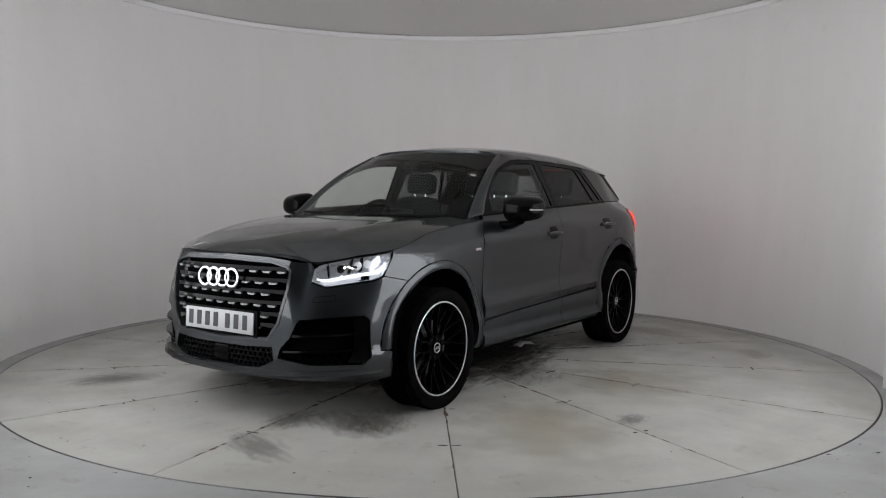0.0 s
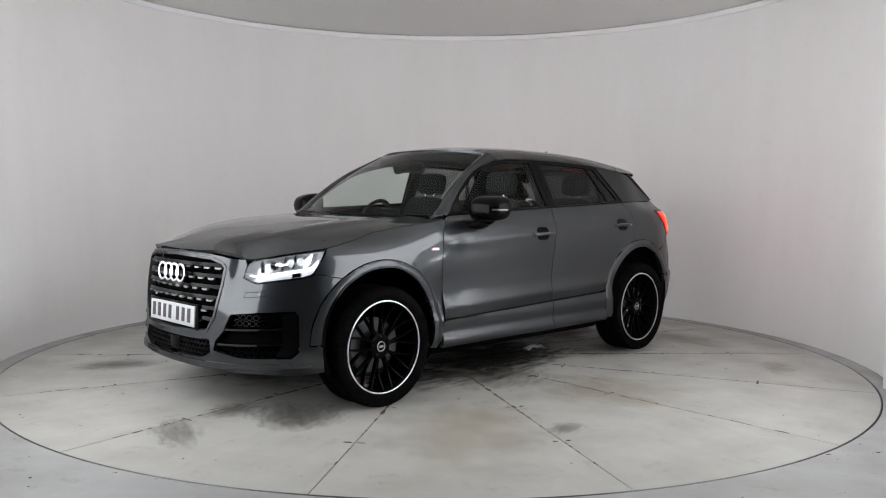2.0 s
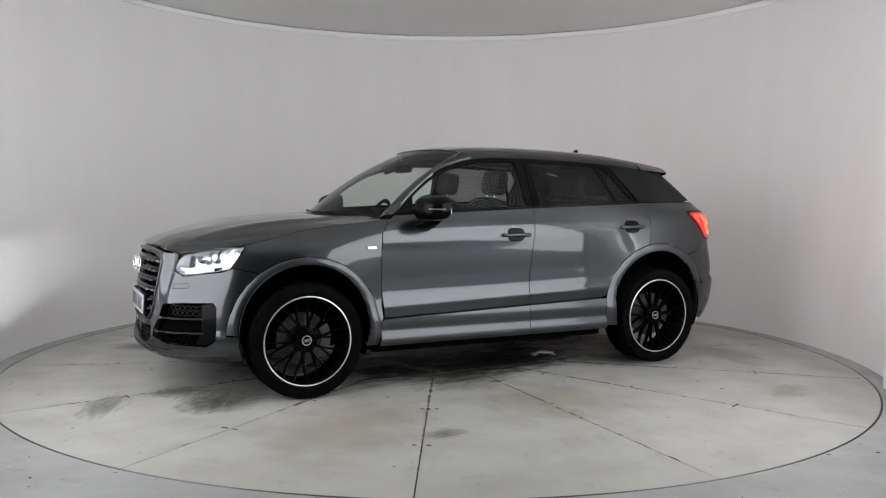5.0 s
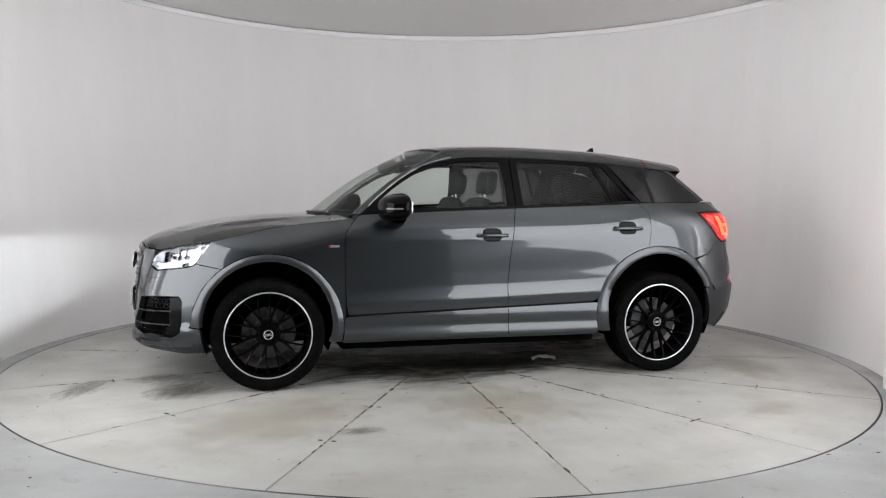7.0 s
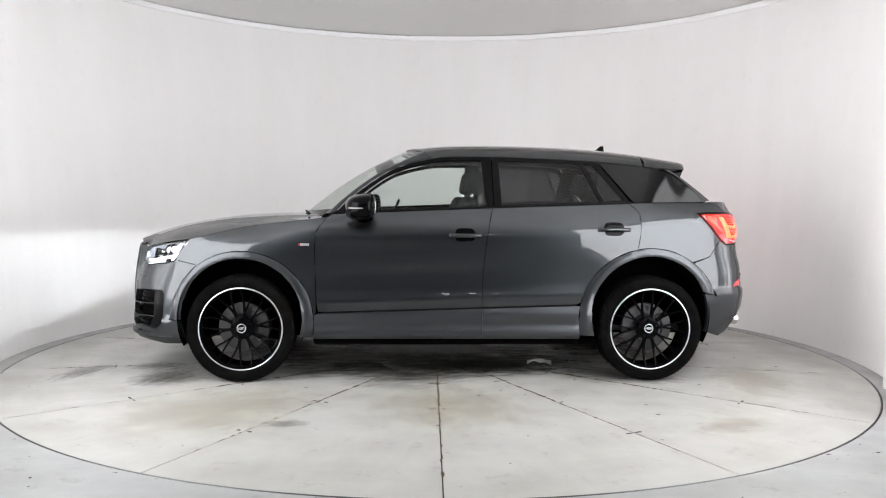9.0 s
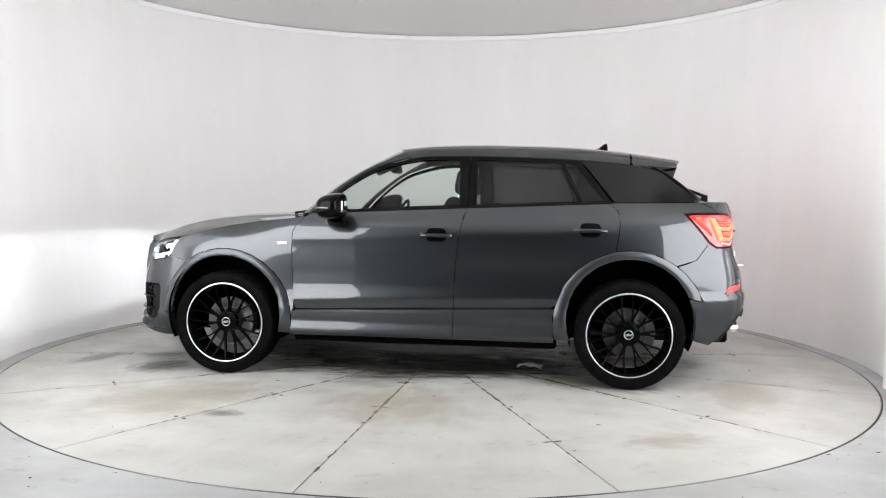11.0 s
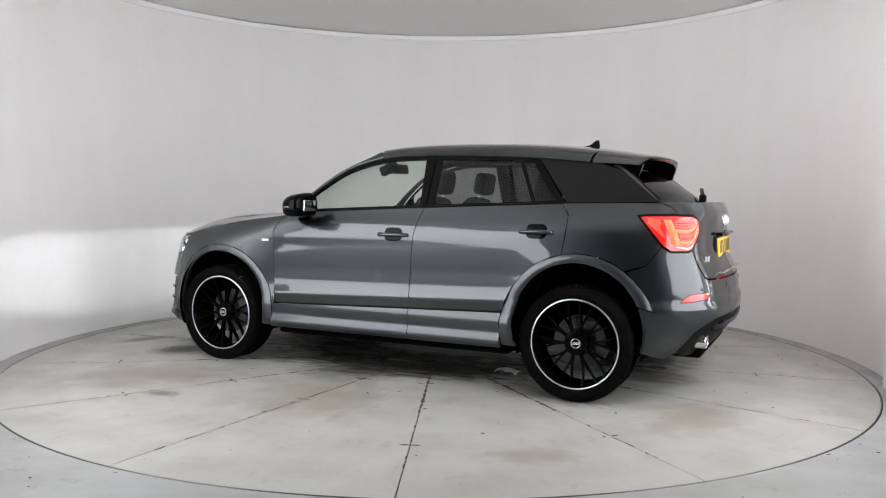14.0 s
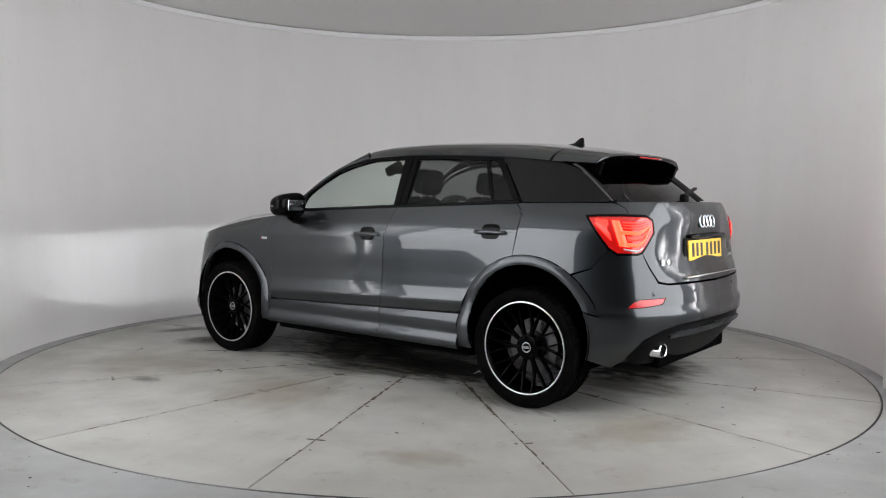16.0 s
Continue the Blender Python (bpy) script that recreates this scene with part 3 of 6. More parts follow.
panel("wheel_arch_trim", ring_strip(ARCH_F, FLARE_F, 2, 192, -2, 198), TRIM_GREY, fn=bulged(0.015, ARCH_F, FLARE_F), depth=0.035, step=0.02)
panel("wheel_arch_trim", ring_strip(ARCH_B, FLARE_B, -12, 160, -20, 156), TRIM_GREY, fn=bulged(0.015, ARCH_B, FLARE_B), depth=0.035, step=0.02)
sill_f = [(0.824, 0.434), (0.846, 0.42), (0.848, 0.34), (0.858, 0.270), (-0.214, 0.270), (-0.212, 0.466)]
panel("sill_trim", side(sill_f), TRIM_GREY, fn=sill_skin, step=0.014)
sill_r = [(-0.212, 0.466), (-0.214, 0.270), (-0.846, 0.270), (-0.838, 0.34), (-0.836, 0.42), (-0.842, 0.484)]
panel("sill_trim", side(sill_r), TRIM_GREY, fn=sill_skin, step=0.014)

# ---- roof, glass, bonnet ----
def roof_mid(x):
    return cubic([-1.62, -1.5, -1.3, -1.0, -0.7, -0.35, 0.0, 0.2, 0.32], [1.440, 1.462, 1.490, 1.520, 1.534, 1.540, 1.531, 1.512, 1.492], x)


def dlo_top(x):
    """Upper edge of the side windows."""
    return cubic([-1.70, -1.43, -1.28, -0.9, -0.5, -0.25, 0.0, 0.13, 0.34, 0.45, 0.56, 0.65, 0.76], [1.20, 1.362, 1.386, 1.418, 1.434, 1.438, 1.434, 1.416, 1.356, 1.295, 1.216, 1.142, 1.05], x)


def cabin(x, z, out=0.0):
    """The side of the cabin above the belt."""
    b = belt(x)
    y = shell(sx(max(min(x, 0.8), -1.74)), b).y - 0.004
    y -= (z - b) * 0.47 + 0.06 * (z - b) ** 2
    return Vector((x, y + out, z))


def roof_edge(x):
    return cabin(x, dlo_top(x)).y


def roof(x, y):
    e = roof_edge(min(max(x, -1.45), 0.16))
    z0, z1 = roof_mid(x), dlo_top(min(max(x, -1.45), 0.16))
    u = min(abs(y) / e, 1.05)
    return Vector((x, y, z0 - (z0 - z1) * (0.42 * u ** 2 + 0.58 * u ** 9)))


xs = [-1.30, -1.1, -0.9, -0.6, -0.3, 0.0, 0.13]
left = [(x, roof_edge(x)) for x in xs]
front_edge = [(0.27 - 0.11 * (k / 8) ** 2, -0.53 * (k / 8)) for k in range(-8, 9)]
rear_edge = [(-1.32, -0.56 + 1.12 * k / 8) for k in range(9)]
roof_outline = left + [(0.16, 0.55)] + [(x, y) for x, y in front_edge] + [(0.16, -0.55)] + [(x, -y) for x, y in left[::-1]] + rear_edge[1:-1]
panel("roof", roof_outline, PAINT, fn=roof, both=False, depth=0.02, step=0.04, flip=False)


def screen(u, v):
    """The windscreen: u across, v up it."""
    x = 1.0 * (1 - v) + 0.27 * v - u * u * (0.19 * (1 - v) + 0.11 * v) + 0.018 * math.sin(math.pi * v)
    y = u * (0.69 * (1 - v) + 0.535 * v)
    z = 1.030 * (1 - v) + 1.494 * v + 0.032 * math.sin(math.pi * v) - u * u * (0.004 + 0.022 * v)
    return Vector((x, y, z))


def rear_screen(u, v):
    x = -1.860 * (1 - v) - 1.46 * v + u * u * (0.14 * (1 - v) + 0.05 * v)
    y = u * (0.60 * (1 - v) + 0.55 * v)
    z = 1.150 * (1 - v) + 1.395 * v + 0.012 * math.sin(math.pi * v)
    return Vector((x, -y, z))


def sheet(name, fn, material, nu=24, nv=12, u0=-1.0, u1=1.0, v0=0.0, v1=1.0, parent=None, label="", thick=0.0):
    bm = bmesh.new()
    g = [[bm.verts.new(fn(u0 + (u1 - u0) * i / nu, v0 + (v1 - v0) * j / nv)) for j in range(nv + 1)] for i in range(nu + 1)]
    for i in range(nu):
        for j in range(nv):
            bm.faces.new((g[i][j], g[i + 1][j], g[i + 1][j + 1], g[i][j + 1]))
    if thick:
        bmesh.ops.solidify(bm, geom=bm.faces[:], thickness=thick)
    return part(name, bm, material, parent or car, label)


sheet("windscreen", screen, GLASS_CLEAR, 24, 14, -0.985, 0.985, 0.01, 0.99)
glass_band = lambda u, v: screen(u, v) + Vector((-0.008, 0, -0.008))
sheet("windscreen_band", glass_band, BLACK_GLOSS, 24, 2, -0.985, 0.985, 0.0, 0.07)
sheet("windscreen_band", glass_band, BLACK_GLOSS, 24, 2, -0.985, 0.985, 0.955, 0.985)
sheet("rear_window", rear_screen, GLASS_TINT, 20, 8, -0.98, 0.98, 0.0, 1.0)


def pillar_a(k):
    """Edges of the left windscreen pillar at the share k of its height."""
    a = screen(1.0, k)
    x = 0.765 * (1 - k) + 0.10 * k
    return a, cabin(x, dlo_top(x) if x < 0.755 else 1.06)


for flip_side in (0, 1):
    bm = bmesh.new()
    rows = []
    for i in range(29):
        a, b = pillar_a(i / 28)
        out = Vector((0.35, 0.8, 0.5)).normalized()
        row = [a + Vector((-0.004, 0.0, -0.012))]
        for k in range(7):
            t = k / 6
            row.append(a.lerp(b, t) + out * 0.022 * math.sin(math.pi * (0.12 + 0.80 * t)))
        row.append(b + Vector((0, -0.018, 0)))
        rows.append([bm.verts.new(q) for q in row])
    for r0, r1 in zip(rows, rows[1:]):
        for k in range(len(r0) - 1):
            bm.faces.new((r0[k], r0[k + 1], r1[k + 1], r1[k]))
    bmesh.ops.recalc_face_normals(bm, faces=bm.faces)
    if flip_side:
        mirrored(bm)
    part("windscreen_pillar", bm, PAINT, car)


top_line = lambda x0, x1, n, d=0.0: [(x0 + (x1 - x0) * i / n, dlo_top(x0 + (x1 - x0) * i / n) - d) for i in range(n + 1)]
bot_line = lambda x0, x1, n, d=0.0: [(x0 + (x1 - x0) * i / n, belt(x0 + (x1 - x0) * i / n) + d) for i in range(n + 1)]
# black surround of the side glass, with the panes' openings
surround_f = top_line(0.745, -0.286, 40, 0.002) + bot_line(-0.288, 0.745, 14, 0.002)
surround_r = top_line(-0.290, -0.985, 24, 0.002) + [(-0.99, 1.408)] + [(-1.19, 1.145)] + bot_line(-1.18, -0.292, 12, 0.002)
pane_f = [(0.60, belt(0.6) + 0.022)] + top_line(0.585, -0.215, 34, 0.026) + [(-0.243, belt(-0.243) + 0.016)] + bot_line(-0.24, 0.59, 12, 0.016)[1:-1]
pane_r = top_line(-0.335, -0.865, 12, 0.026) + [(-0.985, belt(-0.985) + 0.018)] + bot_line(-0.98, -0.345, 8, 0.016)
pane_q = [(-0.895, dlo_top(-0.9) - 0.024), (-0.955, dlo_top(-0.95) - 0.03), (-1.135, belt(-1.13) + 0.02), (-1.01, belt(-1.0) + 0.018)]
panel("window_surround", surround_f, BLACK_GLOSS, holes=[pane_f], fn=cabin, gap=0.0015, depth=0.02, step=0.04)
panel("window_surround", surround_r, BLACK_GLOSS, holes=[pane_r, pane_q], fn=cabin, gap=0.0015, depth=0.02, step=0.04)
inner_glass = lambda x, z: cabin(x, z, -0.006)
panel("front_side_window", pane_f, GLASS_CLEAR, fn=inner_glass, gap=-0.003, depth=0, step=0.06, flip=True)
panel("rear_side_window", pane_r, GLASS_TINT, fn=inner_glass, gap=-0.003, depth=0, step=0.06, flip=True)
panel("quarter_window", pane_q, GLASS_TINT, fn=inner_glass, gap=-0.003, depth=0, step=0.06, flip=True)
blade = [(-1.003, 1.400)] + top_line(-1.02, -1.44, 10, 0.003) + [(-1.50, 1.335), (-1.60, 1.255), (-1.72, 1.158)] + bot_line(-1.70, -1.24, 6, 0.003) + [(-1.205, 1.146)]
panel("rear_pillar_blade", blade, GLASS_BLACK, fn=lambda x, z: cabin(x, z, 0.004), gap=0.001, step=0.04, flip=True, label="gloss black rear pillar blade")
# strip between the blade and the rear window
for flip_side in (0, 1):
    bm = bmesh.new()
    rows = []
    for i in range(13):
        k = i / 12
        x = -1.72 * (1 - k) - 1.44 * k
        z = float(np.interp(x, [-1.72, -1.60, -1.50, -1.44], [1.158, 1.255, 1.335, 1.362]))
        a, b = cabin(x, z, 0.004), rear_screen(-0.98, min(1.0, max(0.0, (z - 1.150) / 0.245)))
        rows.append([bm.verts.new(a.lerp(b, t) + Vector((-0.5, 0.6, 0.1)) * 0.05 * math.sin(math.pi * t)) for t in (0, 0.2, 0.4, 0.6, 0.8, 1)])
    for r0, r1 in zip(rows, rows[1:]):
        for k in range(5):
            bm.faces.new((r0[k], r1[k], r1[k + 1], r0[k + 1]))
    bmesh.ops.recalc_face_normals(bm, faces=bm.faces)
    if flip_side:
        mirrored(bm)
    part("rear_window_edge", bm, GLASS_BLACK, car)
# belt strips
for x0, x1 in ((0.735, -0.283), (-0.289, -1.19)):
    for flip_side in (0, 1):
        bm = bmesh.new()
        rows = []
        for i in range(21):
            x = x0 + (x1 - x0) * i / 20
            p = cabin(x, belt(x), 0.002)
            rows.append([bm.verts.new(p + Vector((0, dy, dz))) for dy, dz in ((0.0, -0.006), (0.006, -0.004), (0.006, 0.006), (-0.002, 0.010))])
        for r0, r1 in zip(rows, rows[1:]):
            for k in range(3):
                bm.faces.new((r0[k], r0[k + 1], r1[k + 1], r1[k]))
        bmesh.ops.recalc_face_normals(bm, faces=bm.faces)
        if flip_side:
            mirrored(bm)
        part("belt_strip", bm, BLACK_MATT, car)


# bonnet: its edge follows the wings, the headlamps and the grille
EDGE = [(sx(x), fender_top(x)) for x in (0.78, 0.84, 0.9, 1.0, 1.1, 1.2, 1.3, 1.4, 1.5, 1.58)] + \
    [(sx(1.65), 0.892), (s_at(1.76, 0.78), 0.878), (s_at(1.85, 0.73), 0.864), (s_at(1.93, 0.665), 0.848), (s_at(2.0, 0.595), 0.833), (s_at(2.03, 0.548), 0.833), (s_at(2.055, 0.515), 0.834), (sf(0.47), 0.837), (sf(0.42), 0.847), (sf(0.30), 0.859), (sf(0.15), 0.865), (sf(0.0), 0.867)]
EDGE = [shell(s, z) for s, z in EDGE]
_corner = max(range(len(EDGE)), key=lambda k: EDGE[k].x + EDGE[k].y)
_rise = sorted([(q.x, q.y, q.z) for q in EDGE[:16]])
_ex, _ey, _ez = (np.array([q[i] for q in _rise]) for i in range(3))


def bonnet(x, y):
    zc = cubic([0.80, 0.95, 1.1, 1.3, 1.5, 1.69, 1.88, 1.97, 2.03, 2.075], [1.050, 1.050, 1.048, 1.040, 1.020, 0.990, 0.946, 0.918, 0.892, 0.867], x)
    ye, ze = float(np.interp(x, _ex, _ey)), float(np.interp(x, _ex, _ez))
    front = max(0.0, (x - _ex[-1]) / (2.075 - _ex[-1]))
    u = min(abs(y) / ye, 1.15)
    z = zc - (zc - min(ze, zc)) * u ** 3.0 * (1 - front * 0.5)
    fold = 0.012 * math.exp(-((abs(y) - (0.44 + 0.13 * (1.9 - x))) / 0.05) ** 2) * min(1, max(0, (1.98 - x) / 0.5))
    return Vector((x, y, z + fold * max(0, 1 - u ** 4)))


edge = [(q.x, q.y) for q in EDGE]
cowl = [(0.97 - 0.17 * (k / 6) ** 2, 0.68 * k / 6) for k in range(-6, 7)]
bonnet_outline = edge + [(x, -y) for x, y in edge[::-1][1:]] + cowl[1:-1]
panel("bonnet", bonnet_outline, PAINT, fn=bonnet, both=False, step=0.035, flip=False)
# cowl below the windscreen
sheet("scuttle", lambda u, v: Vector((0.99 - 0.17 * u * u + 0.05 * v - 0.09, u * 0.70, 1.012 + 0.012 * (1 - v))), BLACK_MATT, 16, 3)

# ---- nose ----
GRILLE = [(sf(-0.43), 0.815), (sf(-0.34), 0.838), (sf(0.0), 0.848), (sf(0.34), 0.838), (sf(0.43), 0.815), (sf(0.455), 0.79), (sf(0.445), 0.70), (sf(0.40), 0.53), (sf(0.35), 0.452), (sf(0.33), 0.44), (sf(0.0), 0.425), (sf(-0.33), 0.44), (sf(-0.35), 0.452), (sf(-0.40), 0.53), (sf(-0.445), 0.70), (sf(-0.455), 0.79)]
HEAD = [(s_at(2.03, 0.548), 0.735), (s_at(2.02, 0.56), 0.80), (s_at(2.00, 0.595), 0.828), (s_at(1.85, 0.73), 0.864), (s_at(1.76, 0.78), 0.878), (sx(1.65), 0.892), (sx(1.662), 0.865), (sx(1.70), 0.80), (sx(1.735), 0.752), (sx(1.78), 0.738), (s_at(1.90, 0.695), 0.722), (s_at(1.985, 0.625), 0.708)]
VENT = [(sf(0.50), 0.545), (s_at(1.97, 0.64), 0.560), (s_at(1.82, 0.755), 0.566), (s_at(1.80, 0.763), 0.54), (s_at(1.80, 0.763), 0.36), (s_at(1.84, 0.745), 0.325), (sf(0.56), 0.325), (sf(0.40), 0.352), (sf(0.41), 0.40), (sf(0.46), 0.455)]
LOWER = [(sf(-0.36), 0.405), (sf(-0.2), 0.395), (sf(0.2), 0.395), (sf(0.36), 0.405), (sf(0.375), 0.34), (sf(0.30), 0.30), (sf(0.0), 0.287), (sf(-0.30), 0.30), (sf(-0.375), 0.34)]


def other(loop):
    return [(2 * S_END - s, z) for s, z in loop][::-1]


half = [(sf(0.0), 0.866), (sf(0.30), 0.858), (sf(0.42), 0.846), (sf(0.47), 0.836), (s_at(2.055, 0.515), 0.833), (s_at(2.03, 0.548), 0.832), HEAD[1], HEAD[0], HEAD[11], HEAD[10], HEAD[9], HEAD[8], (sx(1.722), 0.762)] + side(arc(*FLARE_F, 53, 2, 12)) + \
    side(arc(*ARCH_F, -3, -26, 5)) + [(s_at(1.80, 0.765), 0.222), (s_at(1.95, 0.66), 0.236), (sf(0.40), 0.243), (sf(0.0), 0.240)]
bumper = half + other(half)[1:-1]


def front_skin(s, z):
    """The bumper's corners stand proud below a crease."""
    q = S_END - abs(s - S_END)
    corner = float(np.interp(q, [s_at(1.84, 0.745), s_at(1.92, 0.68)], [1.0, 0.0]))
    return shell(s, z, corner * float(np.interp(z, [0.23, 0.30, 0.378, 0.398], [0.004, 0.014, 0.016, 0.0])))


def rear_skin(s, z):
    """The lower band of the rear bumper stands proud below a crease."""
    return shell(s, z, float(np.interp(z, [0.44, 0.52, 0.572, 0.594], [0.004, 0.012, 0.016, 0.0])))


panel("front_bumper", bumper, PAINT, holes=[GRILLE, VENT, other(VENT), LOWER], fn=front_skin, both=False, step=0.02, depth=0.03)


def loop_strip(name, loop, w, out, material, label="", height=0.01):
    """A raised frame that follows an outline on the shell."""
    d = dense(loop, 0.02)
    a, b = shrink(d, -0.003), shrink(d, w)
    bm = bmesh.new()
    if area(d) < 0:
        d = d[::-1]
    r = [[bm.verts.new(shell(s, z, o)) for s, z in line] for line, o in ((a, -0.01), (a, out), (b, out), (b, -0.04))]
    n = len(a)
    for p, q in zip(r, r[1:]):
        for i in range(n):
            bm.faces.new((p[i], p[(i + 1) % n], q[(i + 1) % n], q[i]))
    bmesh.ops.recalc_face_normals(bm, faces=bm.faces)
    return sharp(part(name, bm, material, car, label), 40)


def deep(d):
    return lambda s, z: shell(s, z, -d)


grille_back = panel("grille_back", GRILLE, BLACK_DEEP, fn=deep(0.06), gap=-0.02, depth=0, both=False, step=0.06)[0]
loop_strip("grille_frame", GRILLE, 0.011, 0.005, TRIM_GREY, "dark silver grille frame")
# grille bars with notched lower edges
for row in range(6):
    z = 0.795 - row * 0.057
    y_end = float(np.interp(z, [0.44, 0.53, 0.70, 0.80], [0.33, 0.385, 0.43, 0.435]))
    bm = bmesh.new()
    n = 60
    prev = None
    for i in range(n + 1):
        y = -y_end + 2 * y_end * i / n
        ph = (y / 0.088 + 0.5 * (row % 2)) % 1.0
        notch = 0.010 * (1 if 0.24 < ph < 0.76 else (0 if ph < 0.14 or ph > 0.86 else (min(ph, 1 - ph) - 0.14) / 0.10))
        s = sf(y)
        q = [shell(s, z + 0.013, -0.034), shell(s, z + 0.013, -0.006), shell(s, z - 0.004 - notch * 0.4, -0.004), shell(s, z - 0.010 - notch, -0.034)]
        cur = [bm.verts.new(v) for v in q]
        if prev:
            for k in range(4):
                bm.faces.new((prev[k], prev[(k + 1) % 4], cur[(k + 1) % 4], cur[k]))
        prev = cur
    bmesh.ops.recalc_face_normals(bm, faces=bm.faces)
    sharp(part("grille_bar", bm, BLACK_GLOSS, car), 25)
    for i in range(-5, 6):
        yc = (i + 0.5 * (1 - row % 2)) * 0.088
        if abs(yc) + 0.03 > y_end:
            continue
        bm = bmesh.new()
        pts = [(yc - 0.026, z - 0.010), (yc + 0.026, z - 0.010), (yc + 0.018, z - 0.019), (yc - 0.018, z - 0.019)]
        f = [bm.verts.new(shell(sf(y), zz, -0.002)) for y, zz in pts]
        g = [bm.verts.new(shell(sf(y), zz, -0.018)) for y, zz in pts]
        bm.faces.new(f)
        for k in range(4):
            bm.faces.new((f[k], g[k], g[(k + 1) % 4], f[(k + 1) % 4]))
        bmesh.ops.recalc_face_normals(bm, faces=bm.faces)
        part("grille_notch", bm, NOTCH, car, smooth=False)


def tube_ring(bm, m, radius, r, n=36, k=8):
    rows = []
    for i in range(n):
        a = 2 * math.pi * i / n
        rows.append([bm.verts.new(m @ Vector(((radius + r * math.cos(2 * math.pi * j / k)) * math.cos(a), (radius + r * math.cos(2 * math.pi * j / k)) * math.sin(a), 0.6 * r * math.sin(2 * math.pi * j / k)))) for j in range(k)])
    for i in range(n):
        for j in range(k):
            bm.faces.new((rows[i][j], rows[(i + 1) % n][j], rows[(i + 1) % n][(j + 1) % k], rows[i][(j + 1) % k]))


def rings(name, x, z, tilt, radius, pitch, r, facing):
    ob = None
    for i in range(4):
        bm = bmesh.new()
        y = (i - 1.5) * pitch
        m = Matrix.Translation((x - 0.002 * i * facing, y, z)) @ Matrix.Rotation(radians(90 * facing + tilt), 4, "Y")
        tube_ring(bm, m, radius, r)
        bmesh.ops.recalc_face_normals(bm, faces=bm.faces)
        ob = part(name, bm, CHROME, car, "chrome ring of the emblem")
    return ob


rings("emblem_ring", 2.130, 0.742, -4, 0.046, 0.066, 0.0085, 1)


def number_plate(name, x, z, tilt, facing, material):
    m = Matrix.Translation((x, 0, z)) @ Matrix.Rotation(radians(tilt), 4, "Y")
    plate = boxed(name, (-0.004, 0.004, -0.26, 0.26, -0.056, 0.056), material, car, 0.002, m, "number plate with dark bars for its characters")
    pos = [-0.215, -0.15, -0.085, -0.02, 0.07, 0.135, 0.20]
    for y in pos:
        bm = bmesh.new()
        x0, x1 = sorted((facing * 0.0045, facing * 0.0060))
        box(bm, x0, x1, y - 0.017, y + 0.017, -0.036, 0.040, m=m)
        part("plate_bar", bm, INK, plate, smooth=False)
    return plate


boxed("plate_holder", (2.098, 2.116, -0.275, 0.275, 0.44, 0.58), BLACK_MATT, car, 0.004)
number_plate("front_plate", 2.124, 0.515, -3, 1, PLATE_WHITE)

